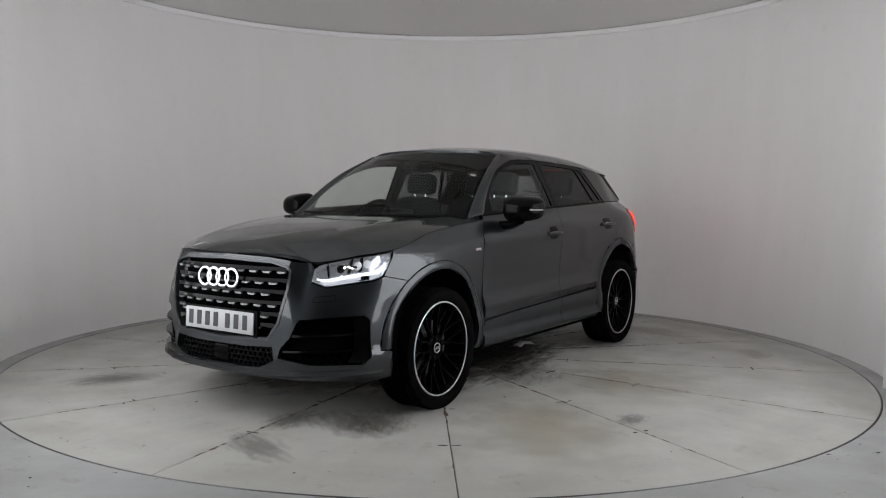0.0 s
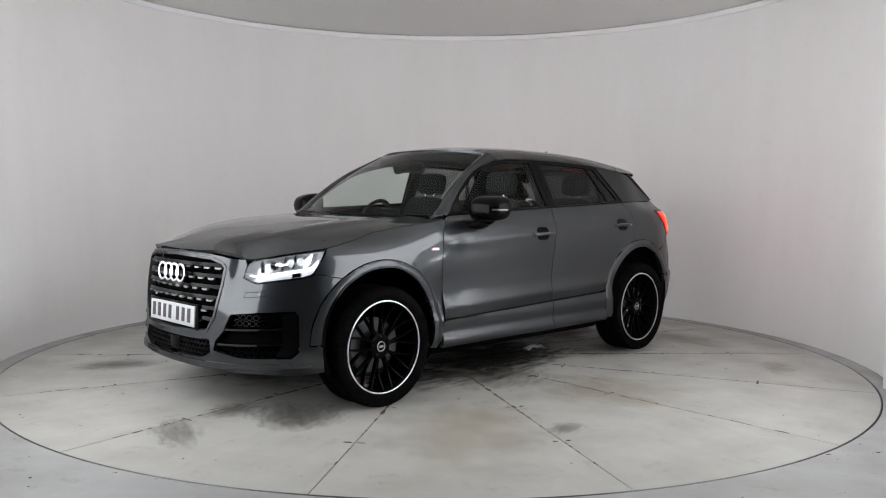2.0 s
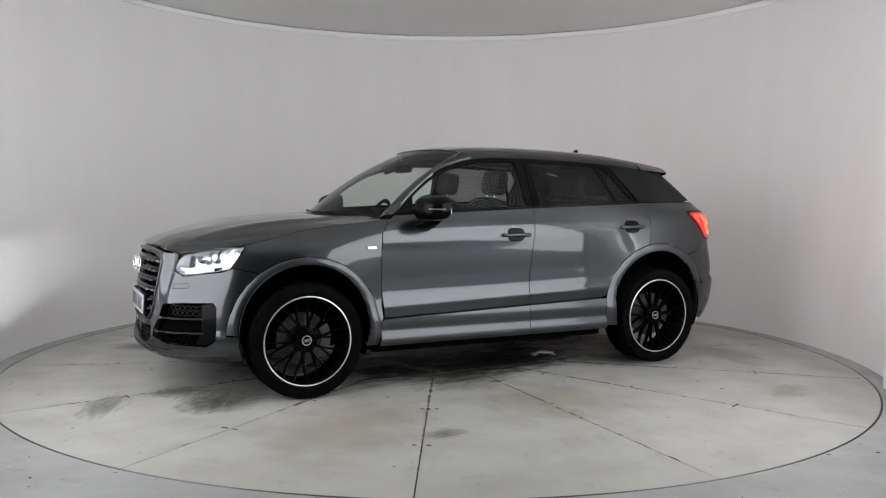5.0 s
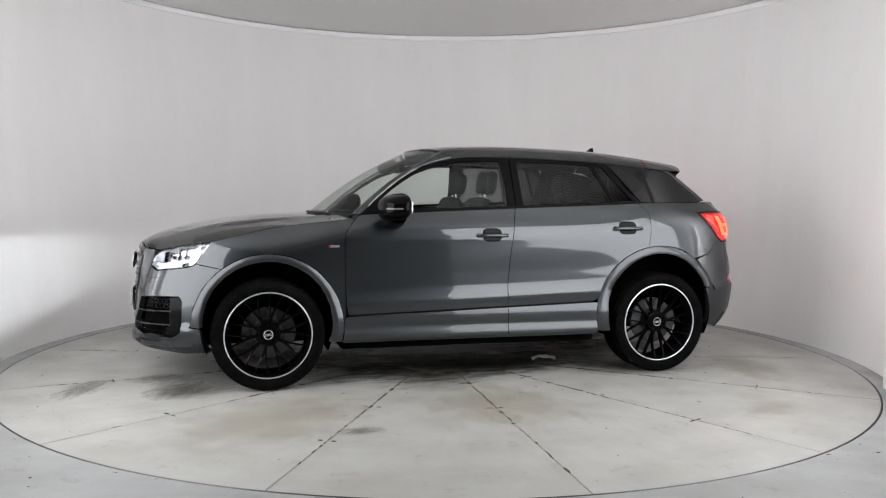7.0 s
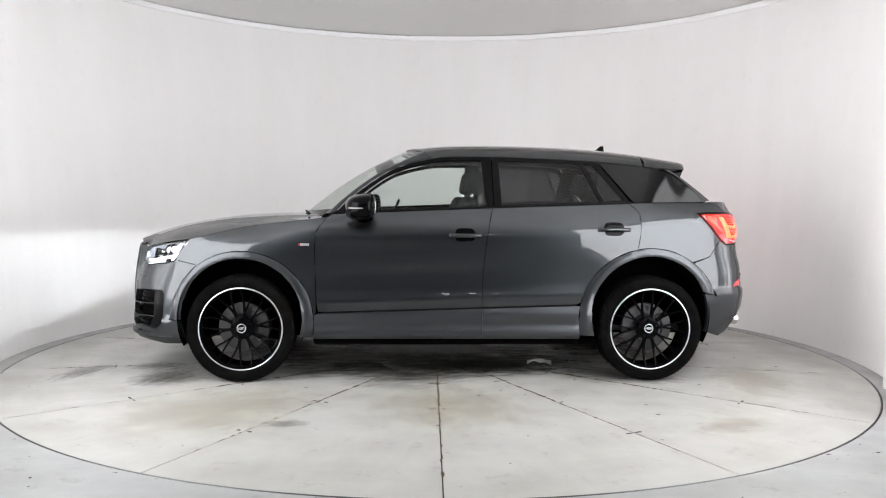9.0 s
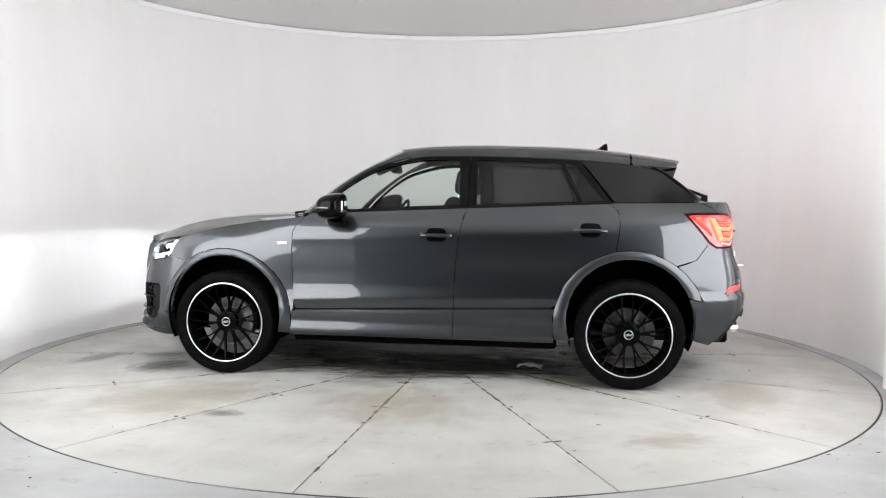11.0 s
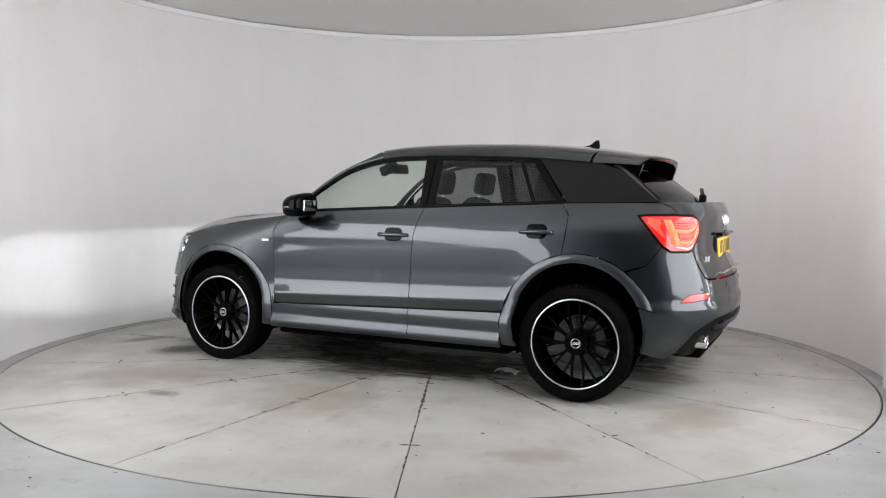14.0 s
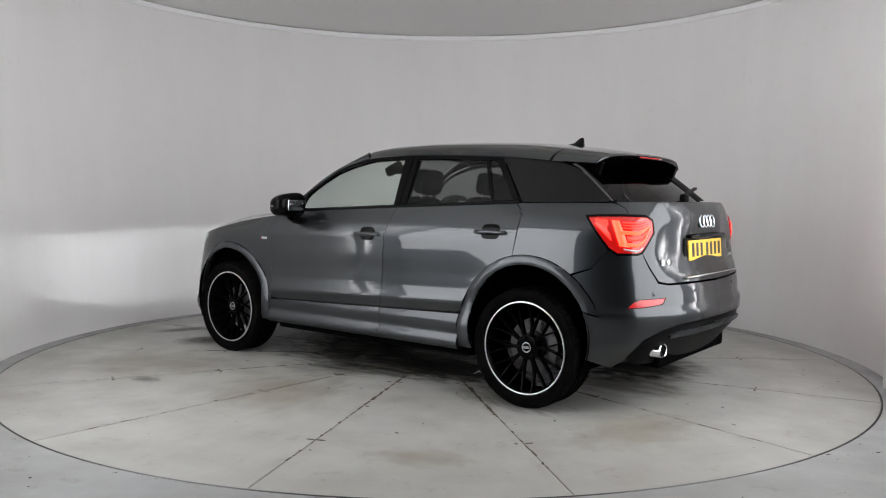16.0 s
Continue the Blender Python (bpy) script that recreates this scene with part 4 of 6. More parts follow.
# side vents of the bumper
for flip_side in (0, 1):
    def make(name, bm, material, label=""):
        bmesh.ops.recalc_face_normals(bm, faces=bm.faces)
        if flip_side:
            mirrored(bm)
        return sharp(part(name, bm, material, car, label, kind="stuff" if name == "honeycomb" else ""), 35)
    bm = bmesh.new()
    lift(bm, VENT if area(VENT) > 0 else VENT[::-1], [], deep(0.05), 0.05, 0)
    make("vent_back", bm, BLACK_DEEP)
    for z in (0.465, 0.385):
        bm = bmesh.new()
        rows = []
        s0, s1 = sf(0.425 if z < 0.45 else 0.47), s_at(1.86, 0.732)
        for i in range(13):
            s = s0 + (s1 - s0) * i / 12
            zz = z + 0.012 * i / 12
            rows.append([bm.verts.new(shell(s, zz + dz, o)) for dz, o in ((0.007, -0.045), (0.006, 0.0), (-0.004, 0.002), (-0.007, -0.045))])
        for r0, r1 in zip(rows, rows[1:]):
            for k in range(4):
                bm.faces.new((r0[k], r0[(k + 1) % 4], r1[(k + 1) % 4], r1[k]))
        make("vent_blade", bm, BLACK_GLOSS)
    for z0, rowsn in ((0.515, 2), (0.425, 0), (0.35, 2)):
        bm = bmesh.new()
        for j in range(rowsn):
            for i in range(8):
                sc = sf(0.49) + (s_at(1.86, 0.732) - sf(0.49)) * (i + 0.5 * (j % 2) + 0.3) / 8
                zc = z0 + (j - 0.5) * 0.030
                hexa = [(sc + 0.020 * math.cos(radians(60 * k)), zc + 0.016 * math.sin(radians(60 * k))) for k in range(6)]
                hin = [(sc + 0.016 * math.cos(radians(60 * k)), zc + 0.012 * math.sin(radians(60 * k))) for k in range(6)]
                a = [bm.verts.new(shell(s, z, -0.028)) for s, z in hexa]
                b = [bm.verts.new(shell(s, z, -0.028)) for s, z in hin]
                c = [bm.verts.new(shell(s, z, -0.045)) for s, z in hin]
                for k in range(6):
                    l = (k + 1) % 6
                    bm.faces.new((a[k], a[l], b[l], b[k]))
                    bm.faces.new((b[k], b[l], c[l], c[k]))
        if rowsn:
            make("honeycomb", bm, BLACK_GLOSS)
        else:
            bm.free()
    bm = bmesh.new()
    post = [(s_at(1.875, 0.722), 0.556), (s_at(1.82, 0.755), 0.562), (s_at(1.803, 0.762), 0.54), (s_at(1.803, 0.762), 0.36), (s_at(1.84, 0.745), 0.332), (s_at(1.90, 0.695), 0.332), (s_at(1.875, 0.722), 0.40)]
    lift(bm, post if area(post) > 0 else post[::-1], [], lambda s, z: shell(s, z, -0.004), 0.04, 0.04, True)
    make("vent_post", bm, BLACK_GLOSS)
    # washer cover outline on the bumper
    bm = bmesh.new()
    w = [(s_at(2.02, 0.56), 0.635), (s_at(1.945, 0.665), 0.645), (s_at(1.95, 0.66), 0.672), (s_at(2.015, 0.567), 0.664)]
    o, q = dense(w, 0.02), shrink(dense(w, 0.02), 0.0025)
    o = o if area(o) > 0 else o[::-1]
    a, b = [bm.verts.new(shell(*t, 0.0008)) for t in o], [bm.verts.new(shell(*t, 0.0008)) for t in q]
    for k in range(len(a)):
        bm.faces.new((a[k], a[(k + 1) % len(a)], b[(k + 1) % len(a)], b[k]))
    make("washer_cover_seam", bm, BLACK_MATT)
    # headlamp
    def H(u, v, out):
        """u from the inner to the outer end, v from the lower to the upper edge."""
        lo = [HEAD[0], HEAD[11], HEAD[10], HEAD[9], HEAD[8], HEAD[7]]
        up = [HEAD[1], HEAD[2], HEAD[3], HEAD[4], HEAD[5], HEAD[5]]
        ks = [0, 0.12, 0.42, 0.72, 0.86, 1]
        a = [float(np.interp(u, ks, [t[i] for t in lo])) for i in (0, 1)]
        b = [float(np.interp(u, ks, [t[i] for t in up])) for i in (0, 1)]
        return shell(a[0] + (b[0] - a[0]) * v, a[1] + (b[1] - a[1]) * v, out)
    bm = bmesh.new()
    hl = HEAD if area(HEAD) > 0 else HEAD[::-1]
    lift(bm, shrink(hl, 0.003), [], lambda s, z: shell(s, z, -0.075), 0.03, 0)
    d = dense(shrink(hl, 0.003), 0.03)
    a, b = [bm.verts.new(shell(*t, -0.004)) for t in d], [bm.verts.new(shell(*t, -0.075)) for t in d]
    for k in range(len(a)):
        bm.faces.new((a[k], a[(k + 1) % len(a)], b[(k + 1) % len(a)], b[k]))
    if flip_side:
        mirrored(bm)
    lamp = part("headlamp", bm, LAMP_SILVER, car, "lit headlamp with white daytime light bars")

    def bit(name, bm, material, label=""):
        bmesh.ops.recalc_face_normals(bm, faces=bm.faces)
        if flip_side:
            mirrored(bm)
        return sharp(part(name, bm, material, lamp, label), 35)

    def strip(name, u0, u1, v0, v1, out, depth, material, n=14):
        bm = bmesh.new()
        rows = []
        for i in range(n + 1):
            u = u0 + (u1 - u0) * i / n
            w0 = v0[0] + (v0[1] - v0[0]) * i / n
            w1 = v1[0] + (v1[1] - v1[0]) * i / n
            rows.append([bm.verts.new(q) for q in (H(u, w0, out), H(u, w1, out), H(u, w1, out - depth), H(u, w0, out - depth))])
        for r0, r1 in zip(rows, rows[1:]):
            for k in range(4):
                bm.faces.new((r0[k], r0[(k + 1) % 4], r1[(k + 1) % 4], r1[k]))
        bm.faces.new(rows[0])
        bm.faces.new(rows[-1][::-1])
        return bit(name, bm, material)
    bm = bmesh.new()
    lift(bm, shrink(hl, 0.001), [], lambda s, z: shell(s, z, 0.001), 0.03, 0)
    if flip_side:
        mirrored(bm)
    part("lens_cover", bm, LENS_CLEAR, lamp)
    strip("light_bar", 0.04, 0.84, (0.22, 0.22), (0.30, 0.32), -0.022, 0.02, LED_WHITE)
    strip("light_bar", 0.82, 0.955, (0.20, 0.74), (0.34, 0.90), -0.022, 0.02, LED_WHITE)
    strip("light_bar", 0.735, 0.79, (0.34, 0.50), (0.62, 0.84), -0.03, 0.02, LED_WHITE, 5)
    strip("lower_light_guide", 0.10, 0.66, (0.09, 0.09), (0.18, 0.18), -0.026, 0.015, LED_SOFT)
    strip("lower_light_guide", 0.72, 0.86, (0.06, 0.06), (0.17, 0.19), -0.024, 0.015, LED_SOFT)
    strip("lower_lamp_shade", 0.60, 0.70, (0.05, 0.05), (0.19, 0.19), -0.024, 0.02, BLACK_GLOSS, 5)
    for u0, u1 in ((0.20, 0.40), (0.46, 0.60), (0.62, 0.72)):
        strip("reflector_fin", u0, u1, (0.34, 0.34), (0.86, 0.86), -0.055, 0.01, LAMP_SILVER, 6)
        c = H((u0 + u1) / 2 + 0.02, 0.60, -0.045)
        bm = bmesh.new()
        bmesh.ops.create_uvsphere(bm, u_segments=16, v_segments=10, radius=0.021, matrix=Matrix.Translation(c))
        bit("projector_lens", bm, LED_SOFT if u0 > 0.3 else BLACK_GLOSS)
        strip("projector_bezel", u0 - 0.035, u0 - 0.01, (0.36, 0.40), (0.84, 0.88), -0.034, 0.03, BLACK_GLOSS, 4)
    # low beam: a thin glowing slit between two shades that cut its light off level
    c = H(0.43, 0.62, -0.036)
    for name, m_, dims in (("beam_slit", BEAM, (0.0, 0.001, -0.022, 0.022, 0.0008, 0.0020)),
                           ("beam_shade", BLACK_MATT, (-0.002, 0.026, -0.036, 0.036, 0.0022, 0.004)),
                           ("beam_shade", BLACK_MATT, (-0.004, -0.002, -0.036, 0.036, -0.010, 0.004)),
                           ("beam_shade", BLACK_MATT, (-0.002, 0.018, -0.036, 0.036, -0.010, -0.008))):
        bm = bmesh.new()
        box(bm, *dims, m=Matrix.Translation(c))
        bit(name, bm, m_)
    strip("lamp_edge", 0.0, 1.0, (0.93, 0.93), (1.0, 1.0), -0.003, 0.012, BLACK_GLOSS, 18)
    strip("lamp_edge", 0.0, 1.0, (0.0, 0.0), (0.045, 0.045), -0.003, 0.012, BLACK_GLOSS, 18)

# lower intake and the lip below it
panel("intake_back", LOWER, BLACK_DEEP, fn=deep(0.05), gap=-0.01, depth=0, both=False, step=0.06)
bm = bmesh.new()
for row in range(4):
    for i in range(-11, 12):
        yc, zc = i * 0.033 + (0.0165 if row % 2 else 0), 0.385 - row * 0.026
        if abs(yc) > 0.345 - max(0, 0.34 - zc) or abs(yc) < 0.06:
            continue
        hexa = [(yc + 0.0175 * math.cos(radians(60 * k + 30)), zc + 0.0165 * math.sin(radians(60 * k + 30))) for k in range(6)]
        hin = [(yc + 0.0135 * math.cos(radians(60 * k + 30)), zc + 0.0125 * math.sin(radians(60 * k + 30))) for k in range(6)]
        a = [bm.verts.new(shell(sf(y), z, -0.02)) for y, z in hexa]
        b = [bm.verts.new(shell(sf(y), z, -0.02)) for y, z in hin]
        c = [bm.verts.new(shell(sf(y), z, -0.04)) for y, z in hin]
        for k in range(6):
            l = (k + 1) % 6
            bm.faces.new((a[k], a[l], b[l], b[k]))
            bm.faces.new((b[k], b[l], c[l], c[k]))
bmesh.ops.recalc_face_normals(bm, faces=bm.faces)
part("intake_mesh", bm, BLACK_MATT, car, smooth=False, kind="stuff")
boxed("radar_cover", (2.085, 2.112, -0.055, 0.055, 0.305, 0.385), BLACK_GLOSS, car, 0.006)
bm = bmesh.new()
prev = None
for i in range(81):
    s = s_at(1.74, 0.79) + (2 * S_END - 2 * s_at(1.74, 0.79)) * i / 80
    q = S_END - abs(s - S_END)
    rise = 0.012 * (abs(s - S_END) / (S_END - s_at(1.74, 0.79))) ** 2
    cur = [bm.verts.new(shell(s, z + rise, o)) for z, o in ((0.292, -0.01), (0.286, 0.010), (0.262, 0.014), (0.252, -0.01))]
    if prev:
        for k in range(4):
            bm.faces.new((prev[k], prev[(k + 1) % 4], cur[(k + 1) % 4], cur[k]))
    prev = cur
bmesh.ops.recalc_face_normals(bm, faces=bm.faces)
sharp(part("front_lip", bm, TRIM_GREY, car, "grey lip along the foot of the bumper"))

# ---- tail ----
def other_r(loop):
    return [(-s, z) for s, z in loop][::-1]


gate_half = [(sr(0.0), 1.158), (sr(0.35), 1.156), (sx(-1.79), 1.152), (s_at(-1.87, 0.77), 1.118), (s_at(-1.885, 0.76), 1.087)] + TAIL_LAMP[3:7] + [(sr(0.66), 0.80), (sr(0.62), 0.735), (sr(0.55), 0.722), (sr(0.0), 0.715)]
gate = gate_half + other_r(gate_half)[1:-1]
panel("tailgate", gate, PAINT, both=False, step=0.03)
bump_half = [(sr(0.0), 0.708), (sr(0.55), 0.715), (sr(0.625), 0.728), (sr(0.665), 0.795), TAIL_LAMP[6], TAIL_LAMP[7], TAIL_LAMP[8], TAIL_LAMP[9], (sx(-1.69), 0.800)] + side(arc(*FLARE_B, 127, 160, 10)) + side(arc(*ARCH_B, 157, 196, 8)) + \
    [(s_at(-1.80, 0.805), 0.275), (s_at(-1.86, 0.77), 0.315), (s_at(-1.94, 0.71), 0.43), (s_at(-1.985, 0.62), 0.475), (sr(0.50), 0.50), (sr(0.3), 0.505), (sr(0.0), 0.505)]
REFL = [(s_at(-1.868, 0.762), 0.60), (s_at(-1.90, 0.745), 0.632), (s_at(-1.925, 0.724), 0.645), (sr(0.58), 0.648), (sr(0.60), 0.618), (s_at(-1.93, 0.72), 0.603)]
bump_rear = bump_half + other_r(bump_half)[1:-1]
panel("rear_bumper", bump_rear, PAINT, holes=[REFL, other_r(REFL)], fn=rear_skin, both=False, step=0.02, depth=0.025)
panel("rear_reflector", REFL, REFLECTOR_RED, fn=lambda s, z: shell(s, z, -0.002), gap=0.001, step=0.03)
diff_half = [(sr(0.0), 0.498), (sr(0.3), 0.498), (sr(0.50), 0.494), (s_at(-1.985, 0.62), 0.468), (s_at(-1.94, 0.71), 0.422), (s_at(-1.87, 0.765), 0.31), (s_at(-1.93, 0.72), 0.285), (sr(0.5), 0.275), (sr(0.0), 0.272)]
panel("rear_diffuser", diff_half + other_r(diff_half)[1:-1], BLACK_MATT, fn=lambda s, z: shell(s, z, -0.004 - 0.02 * max(0.0, 0.44 - z) / 0.16), both=False, step=0.04, label="black lower bumper insert")
strip_half = [(sr(0.0), 0.47), (sr(0.42), 0.468), (sr(0.54), 0.45), (sr(0.55), 0.428), (sr(0.42), 0.43), (sr(0.0), 0.432)]
panel("diffuser_fin", strip_half + other_r(strip_half)[1:-1], TRIM_GREY, fn=lambda s, z: shell(s, z, 0.012), both=False, step=0.05, depth=0.03)
for y in (0.555,):
    bm = bmesh.new()
    spin(bm, [(0.0, 0.10), (0.036, 0.10), (0.036, 0.0), (0.040, -0.004), (0.043, 0.0), (0.043, 0.12)], 28, "X")
    bmesh.ops.transform(bm, matrix=Matrix.Translation((-1.985 if y > 0.5 else -2.0, y, 0.362)) @ Matrix.Diagonal((1, 1.2, 0.9, 1)), verts=bm.verts)
    sharp(part("exhaust_tip", bm, CHROME, car, "chrome exhaust tip"))
# parking sensors in the rear bumper
for y in (0.66, 0.30, -0.30, -0.66):
    q, q2 = shell(sr(y), 0.672, 0.0015), shell(sr(y + 0.01), 0.672, 0.0015)
    bm = bmesh.new()
    spin(bm, [(0.0, -0.0015), (0.0085, -0.0012), (0.0105, 0.0), (0.0115, 0.002)], 16, "X")
    bmesh.ops.transform(bm, matrix=Matrix.Translation(q) @ Matrix.Rotation(math.atan2(q2.y - q.y, q2.x - q.x) - math.pi / 2, 4, "Z"), verts=bm.verts)
    sharp(part("parking_sensor", bm, TRIM_GREY, car), 40)
# tail lamps: dark red shell, glowing bars
tl = TAIL_LAMP
for flip_side in (0, 1):
    bm = bmesh.new()
    lift(bm, shrink(tl, 0.003), [], lambda s, z: shell(s, z, 0.004), 0.025, 0.03, True)
    if flip_side:
        mirrored(bm)
    lamp = part("tail_lamp", bm, TAIL_RED, car, "lit red tail lamp")

    bm = bmesh.new()
    lift(bm, shrink(tl, -0.004), [], lambda s, z: shell(s, z, -0.030), 0.04, 0)
    if flip_side:
        mirrored(bm)
    part("lamp_back", bm, BLACK_DEEP, lamp)

    def T(u, v, out):
        s = s_at(-1.66, 0.838) + (s_at(-1.975, 0.645) - s_at(-1.66, 0.838)) * u
        lo = float(np.interp(u, [0, 0.42, 0.72, 0.80, 1], [1.062, 0.905, 0.888, 0.900, 0.985]))
        return shell(s, lo + (1.072 - lo) * v, out)

    def glow(pts0, pts1, material=TAIL_GLOW, name="glow_bar", n=8):
        bm = bmesh.new()
        rows = []
        for i in range(n + 1):
            t = i / n
            a = [pts0[0][k] + (pts1[0][k] - pts0[0][k]) * t for k in (0, 1)]
            b = [pts0[1][k] + (pts1[1][k] - pts0[1][k]) * t for k in (0, 1)]
            rows.append([bm.verts.new(q) for q in (T(*a, 0.0045), T(*a, 0.009), T(*b, 0.009), T(*b, 0.0045))])
        for r0, r1 in zip(rows, rows[1:]):
            for k in range(3):
                bm.faces.new((r0[k], r1[k], r1[k + 1], r0[k + 1]))
        bmesh.ops.recalc_face_normals(bm, faces=bm.faces)
        if flip_side:
            mirrored(bm)
        part(name, bm, material, lamp)
    glow(((0.09, 0.18), (0.09, 0.84)), ((0.35, 0.12), (0.27, 0.88)), TAIL_MID, "outer_glow_field")
    glow(((0.33, 0.90), (0.45, 0.90)), ((0.46, 0.12), (0.60, 0.12)))
    glow(((0.46, 0.49), (0.45, 0.61)), ((0.97, 0.50), (0.97, 0.60)))
    glow(((0.57, 0.14), (0.56, 0.25)), ((0.88, 0.16), (0.86, 0.27)))
    glow(((0.88, 0.16), (0.86, 0.27)), ((0.99, 0.38), (0.96, 0.46)))
    glow(((0.58, 0.30), (0.56, 0.45)), ((0.93, 0.36), (0.95, 0.46)), TAIL_MID, "inner_glow_field")
    for v in (0.66, 0.74, 0.82):
        glow(((0.50, v), (0.50, v + 0.045)), ((0.93, v), (0.92, v + 0.04)), TAIL_MID, "upper_glow_slat")
    glow(((0.52, 0.02), (0.52, 0.07)), ((0.82, 0.02), (0.82, 0.07)), SATIN, "reversing_lens")
    bm = bmesh.new()
    o = shrink(tl, -0.001)
    a, b = dense(o, 0.03), shrink(dense(o, 0.03), 0.012)
    va, vb = [bm.verts.new(shell(*t, 0.0045)) for t in a], [bm.verts.new(shell(*t, 0.006)) for t in b]
    for k in range(len(va)):
        bm.faces.new((va[k], va[(k + 1) % len(va)], vb[(k + 1) % len(va)], vb[k]))
    bmesh.ops.recalc_face_normals(bm, faces=bm.faces)
    if flip_side:
        mirrored(bm)
    part("lamp_surround", bm, BLACK_GLOSS, lamp)
number_plate("rear_plate", -1.996, 0.884, 4, -1, PLATE_YELLOW)
boxed("plate_recess", (-1.99, -1.95, -0.30, 0.30, 0.80, 0.955), BLACK_MATT, car, 0.01)
boxed("boot_handle", (-2.02, -1.97, -0.27, 0.27, 0.955, 0.972), BLACK_GLOSS, car, 0.006)
boxed("boot_strip", (-2.052, -2.0, -0.40, 0.40, 0.742, 0.750), CHROME, car, 0.003, label="chrome strip")
rings("tailgate_emblem_ring", -2.006, 1.045, 10, 0.034, 0.049, 0.006, -1)
for y, w in ((0.545, 0.030), (0.490, 0.022)):
    boxed("model_badge_bar", (-0.004, 0.004, -w * 0.8, w * 0.8, -0.017, 0.017), CHROME, car, 0.003, Matrix.Translation(shell(sr(y), 0.83, 0.003)) @ Matrix.Rotation(-0.12, 4, "Z"))
for k in range(4):
    boxed("engine_badge_bar", (-0.003, 0.003, -0.012, 0.012, -0.010, 0.010), CHROME, car, 0.002, Matrix.Translation(shell(sr(-0.46 - 0.03 * k), 0.83, 0.003)) @ Matrix.Rotation(0.10, 4, "Z"))


# roof spoiler
def spoiler(u, v):
    """u across, v round its section from the roof to the underside."""
    sec = [(-1.318, 0.0), (-1.42, -0.015), (-1.54, -0.034), (-1.64, -0.052), (-1.656, -0.062), (-1.645, -0.082), (-1.59, -0.090), (-1.50, -0.092), (-1.46, -0.125)]
    k = v * (len(sec) - 1)
    i = min(int(k), len(sec) - 2)
    x = sec[i][0] + (sec[i + 1][0] - sec[i][0]) * (k - i) + 0.07 * abs(u) ** 3 * min(1, v * 2)
    d = sec[i][1] + (sec[i + 1][1] - sec[i][1]) * (k - i)
    e = roof_edge(-1.32) * (1 - 0.05 * min(1, v * 2))
    z0 = roof(-1.32, abs(u) * e).z
    return Vector((x, u * e, z0 + d * (1 - 0.3 * abs(u) ** 2)))


sheet("roof_spoiler", spoiler, PAINT, 24, 16, -1, 1, 0.0, 0.5)
sheet("spoiler_underside", spoiler, BLACK_GLOSS, 24, 12, -1, 1, 0.5, 1.0)
for flip_side in (0, 1):
    bm = bmesh.new()
    e = roof_edge(-1.4) - 0.02
    loop = [(-1.36, e, 1.385), (-1.60, e - 0.05, 1.375), (-1.575, e - 0.05, 1.30), (-1.46, e - 0.01, 1.335)]
    a = [bm.verts.new(q) for q in loop]
    b = [bm.verts.new((x, y - 0.03, z)) for x, y, z in loop]
    bm.faces.new(a)
    bm.faces.new(b[::-1])
    for k in range(4):
        bm.faces.new((a[k], b[k], b[(k + 1) % 4], a[(k + 1) % 4]))
    bmesh.ops.recalc_face_normals(bm, faces=bm.faces)
    if flip_side:
        mirrored(bm)
    part("spoiler_side", bm, BLACK_GLOSS, car, smooth=False)
boxed("brake_light", (-1.652, -1.62, -0.16, 0.16, 1.412, 1.426), REFLECTOR_RED, car, 0.003)
# rear wiper
bm = bmesh.new()
box(bm, -0.02, 0.02, -0.03, 0.03, -0.02, 0.03, 0.01, Matrix.Translation((-1.862, 0.0, 1.172)))
box(bm, -0.012, 0.012, -0.33, 0.0, 0.0, 0.016, 0.004, Matrix.Translation((-1.862, 0.0, 1.185)) @ Matrix.Rotation(radians(-8), 4, "X") @ Matrix.Rotation(radians(10), 4, "Z"))
sharp(part("rear_wiper", bm, BLACK_MATT, car))
# roof aerial
bm = bmesh.new()
prof = [(-1.06, 0.0), (-1.13, 0.02), (-1.165, 0.05), (-1.185, 0.056), (-1.19, 0.045), (-1.195, 0.0)]
rows = []
for x, h in prof:
    z = roof(-1.12, 0).z - 0.004 - (x + 1.12) * -0.07
    w = 0.030 if h < 0.01 else 0.016
    rows.append([bm.verts.new((x, -w, z)), bm.verts.new((x, -0.006, z + h)), bm.verts.new((x, 0.006, z + h)), bm.verts.new((x, w, z))])
for r0, r1 in zip(rows, rows[1:]):
    for k in range(3):
        bm.faces.new((r0[k], r0[k + 1], r1[k + 1], r1[k]))
bmesh.ops.recalc_face_normals(bm, faces=bm.faces)
part("roof_aerial", bm, BLACK_GLOSS, car)


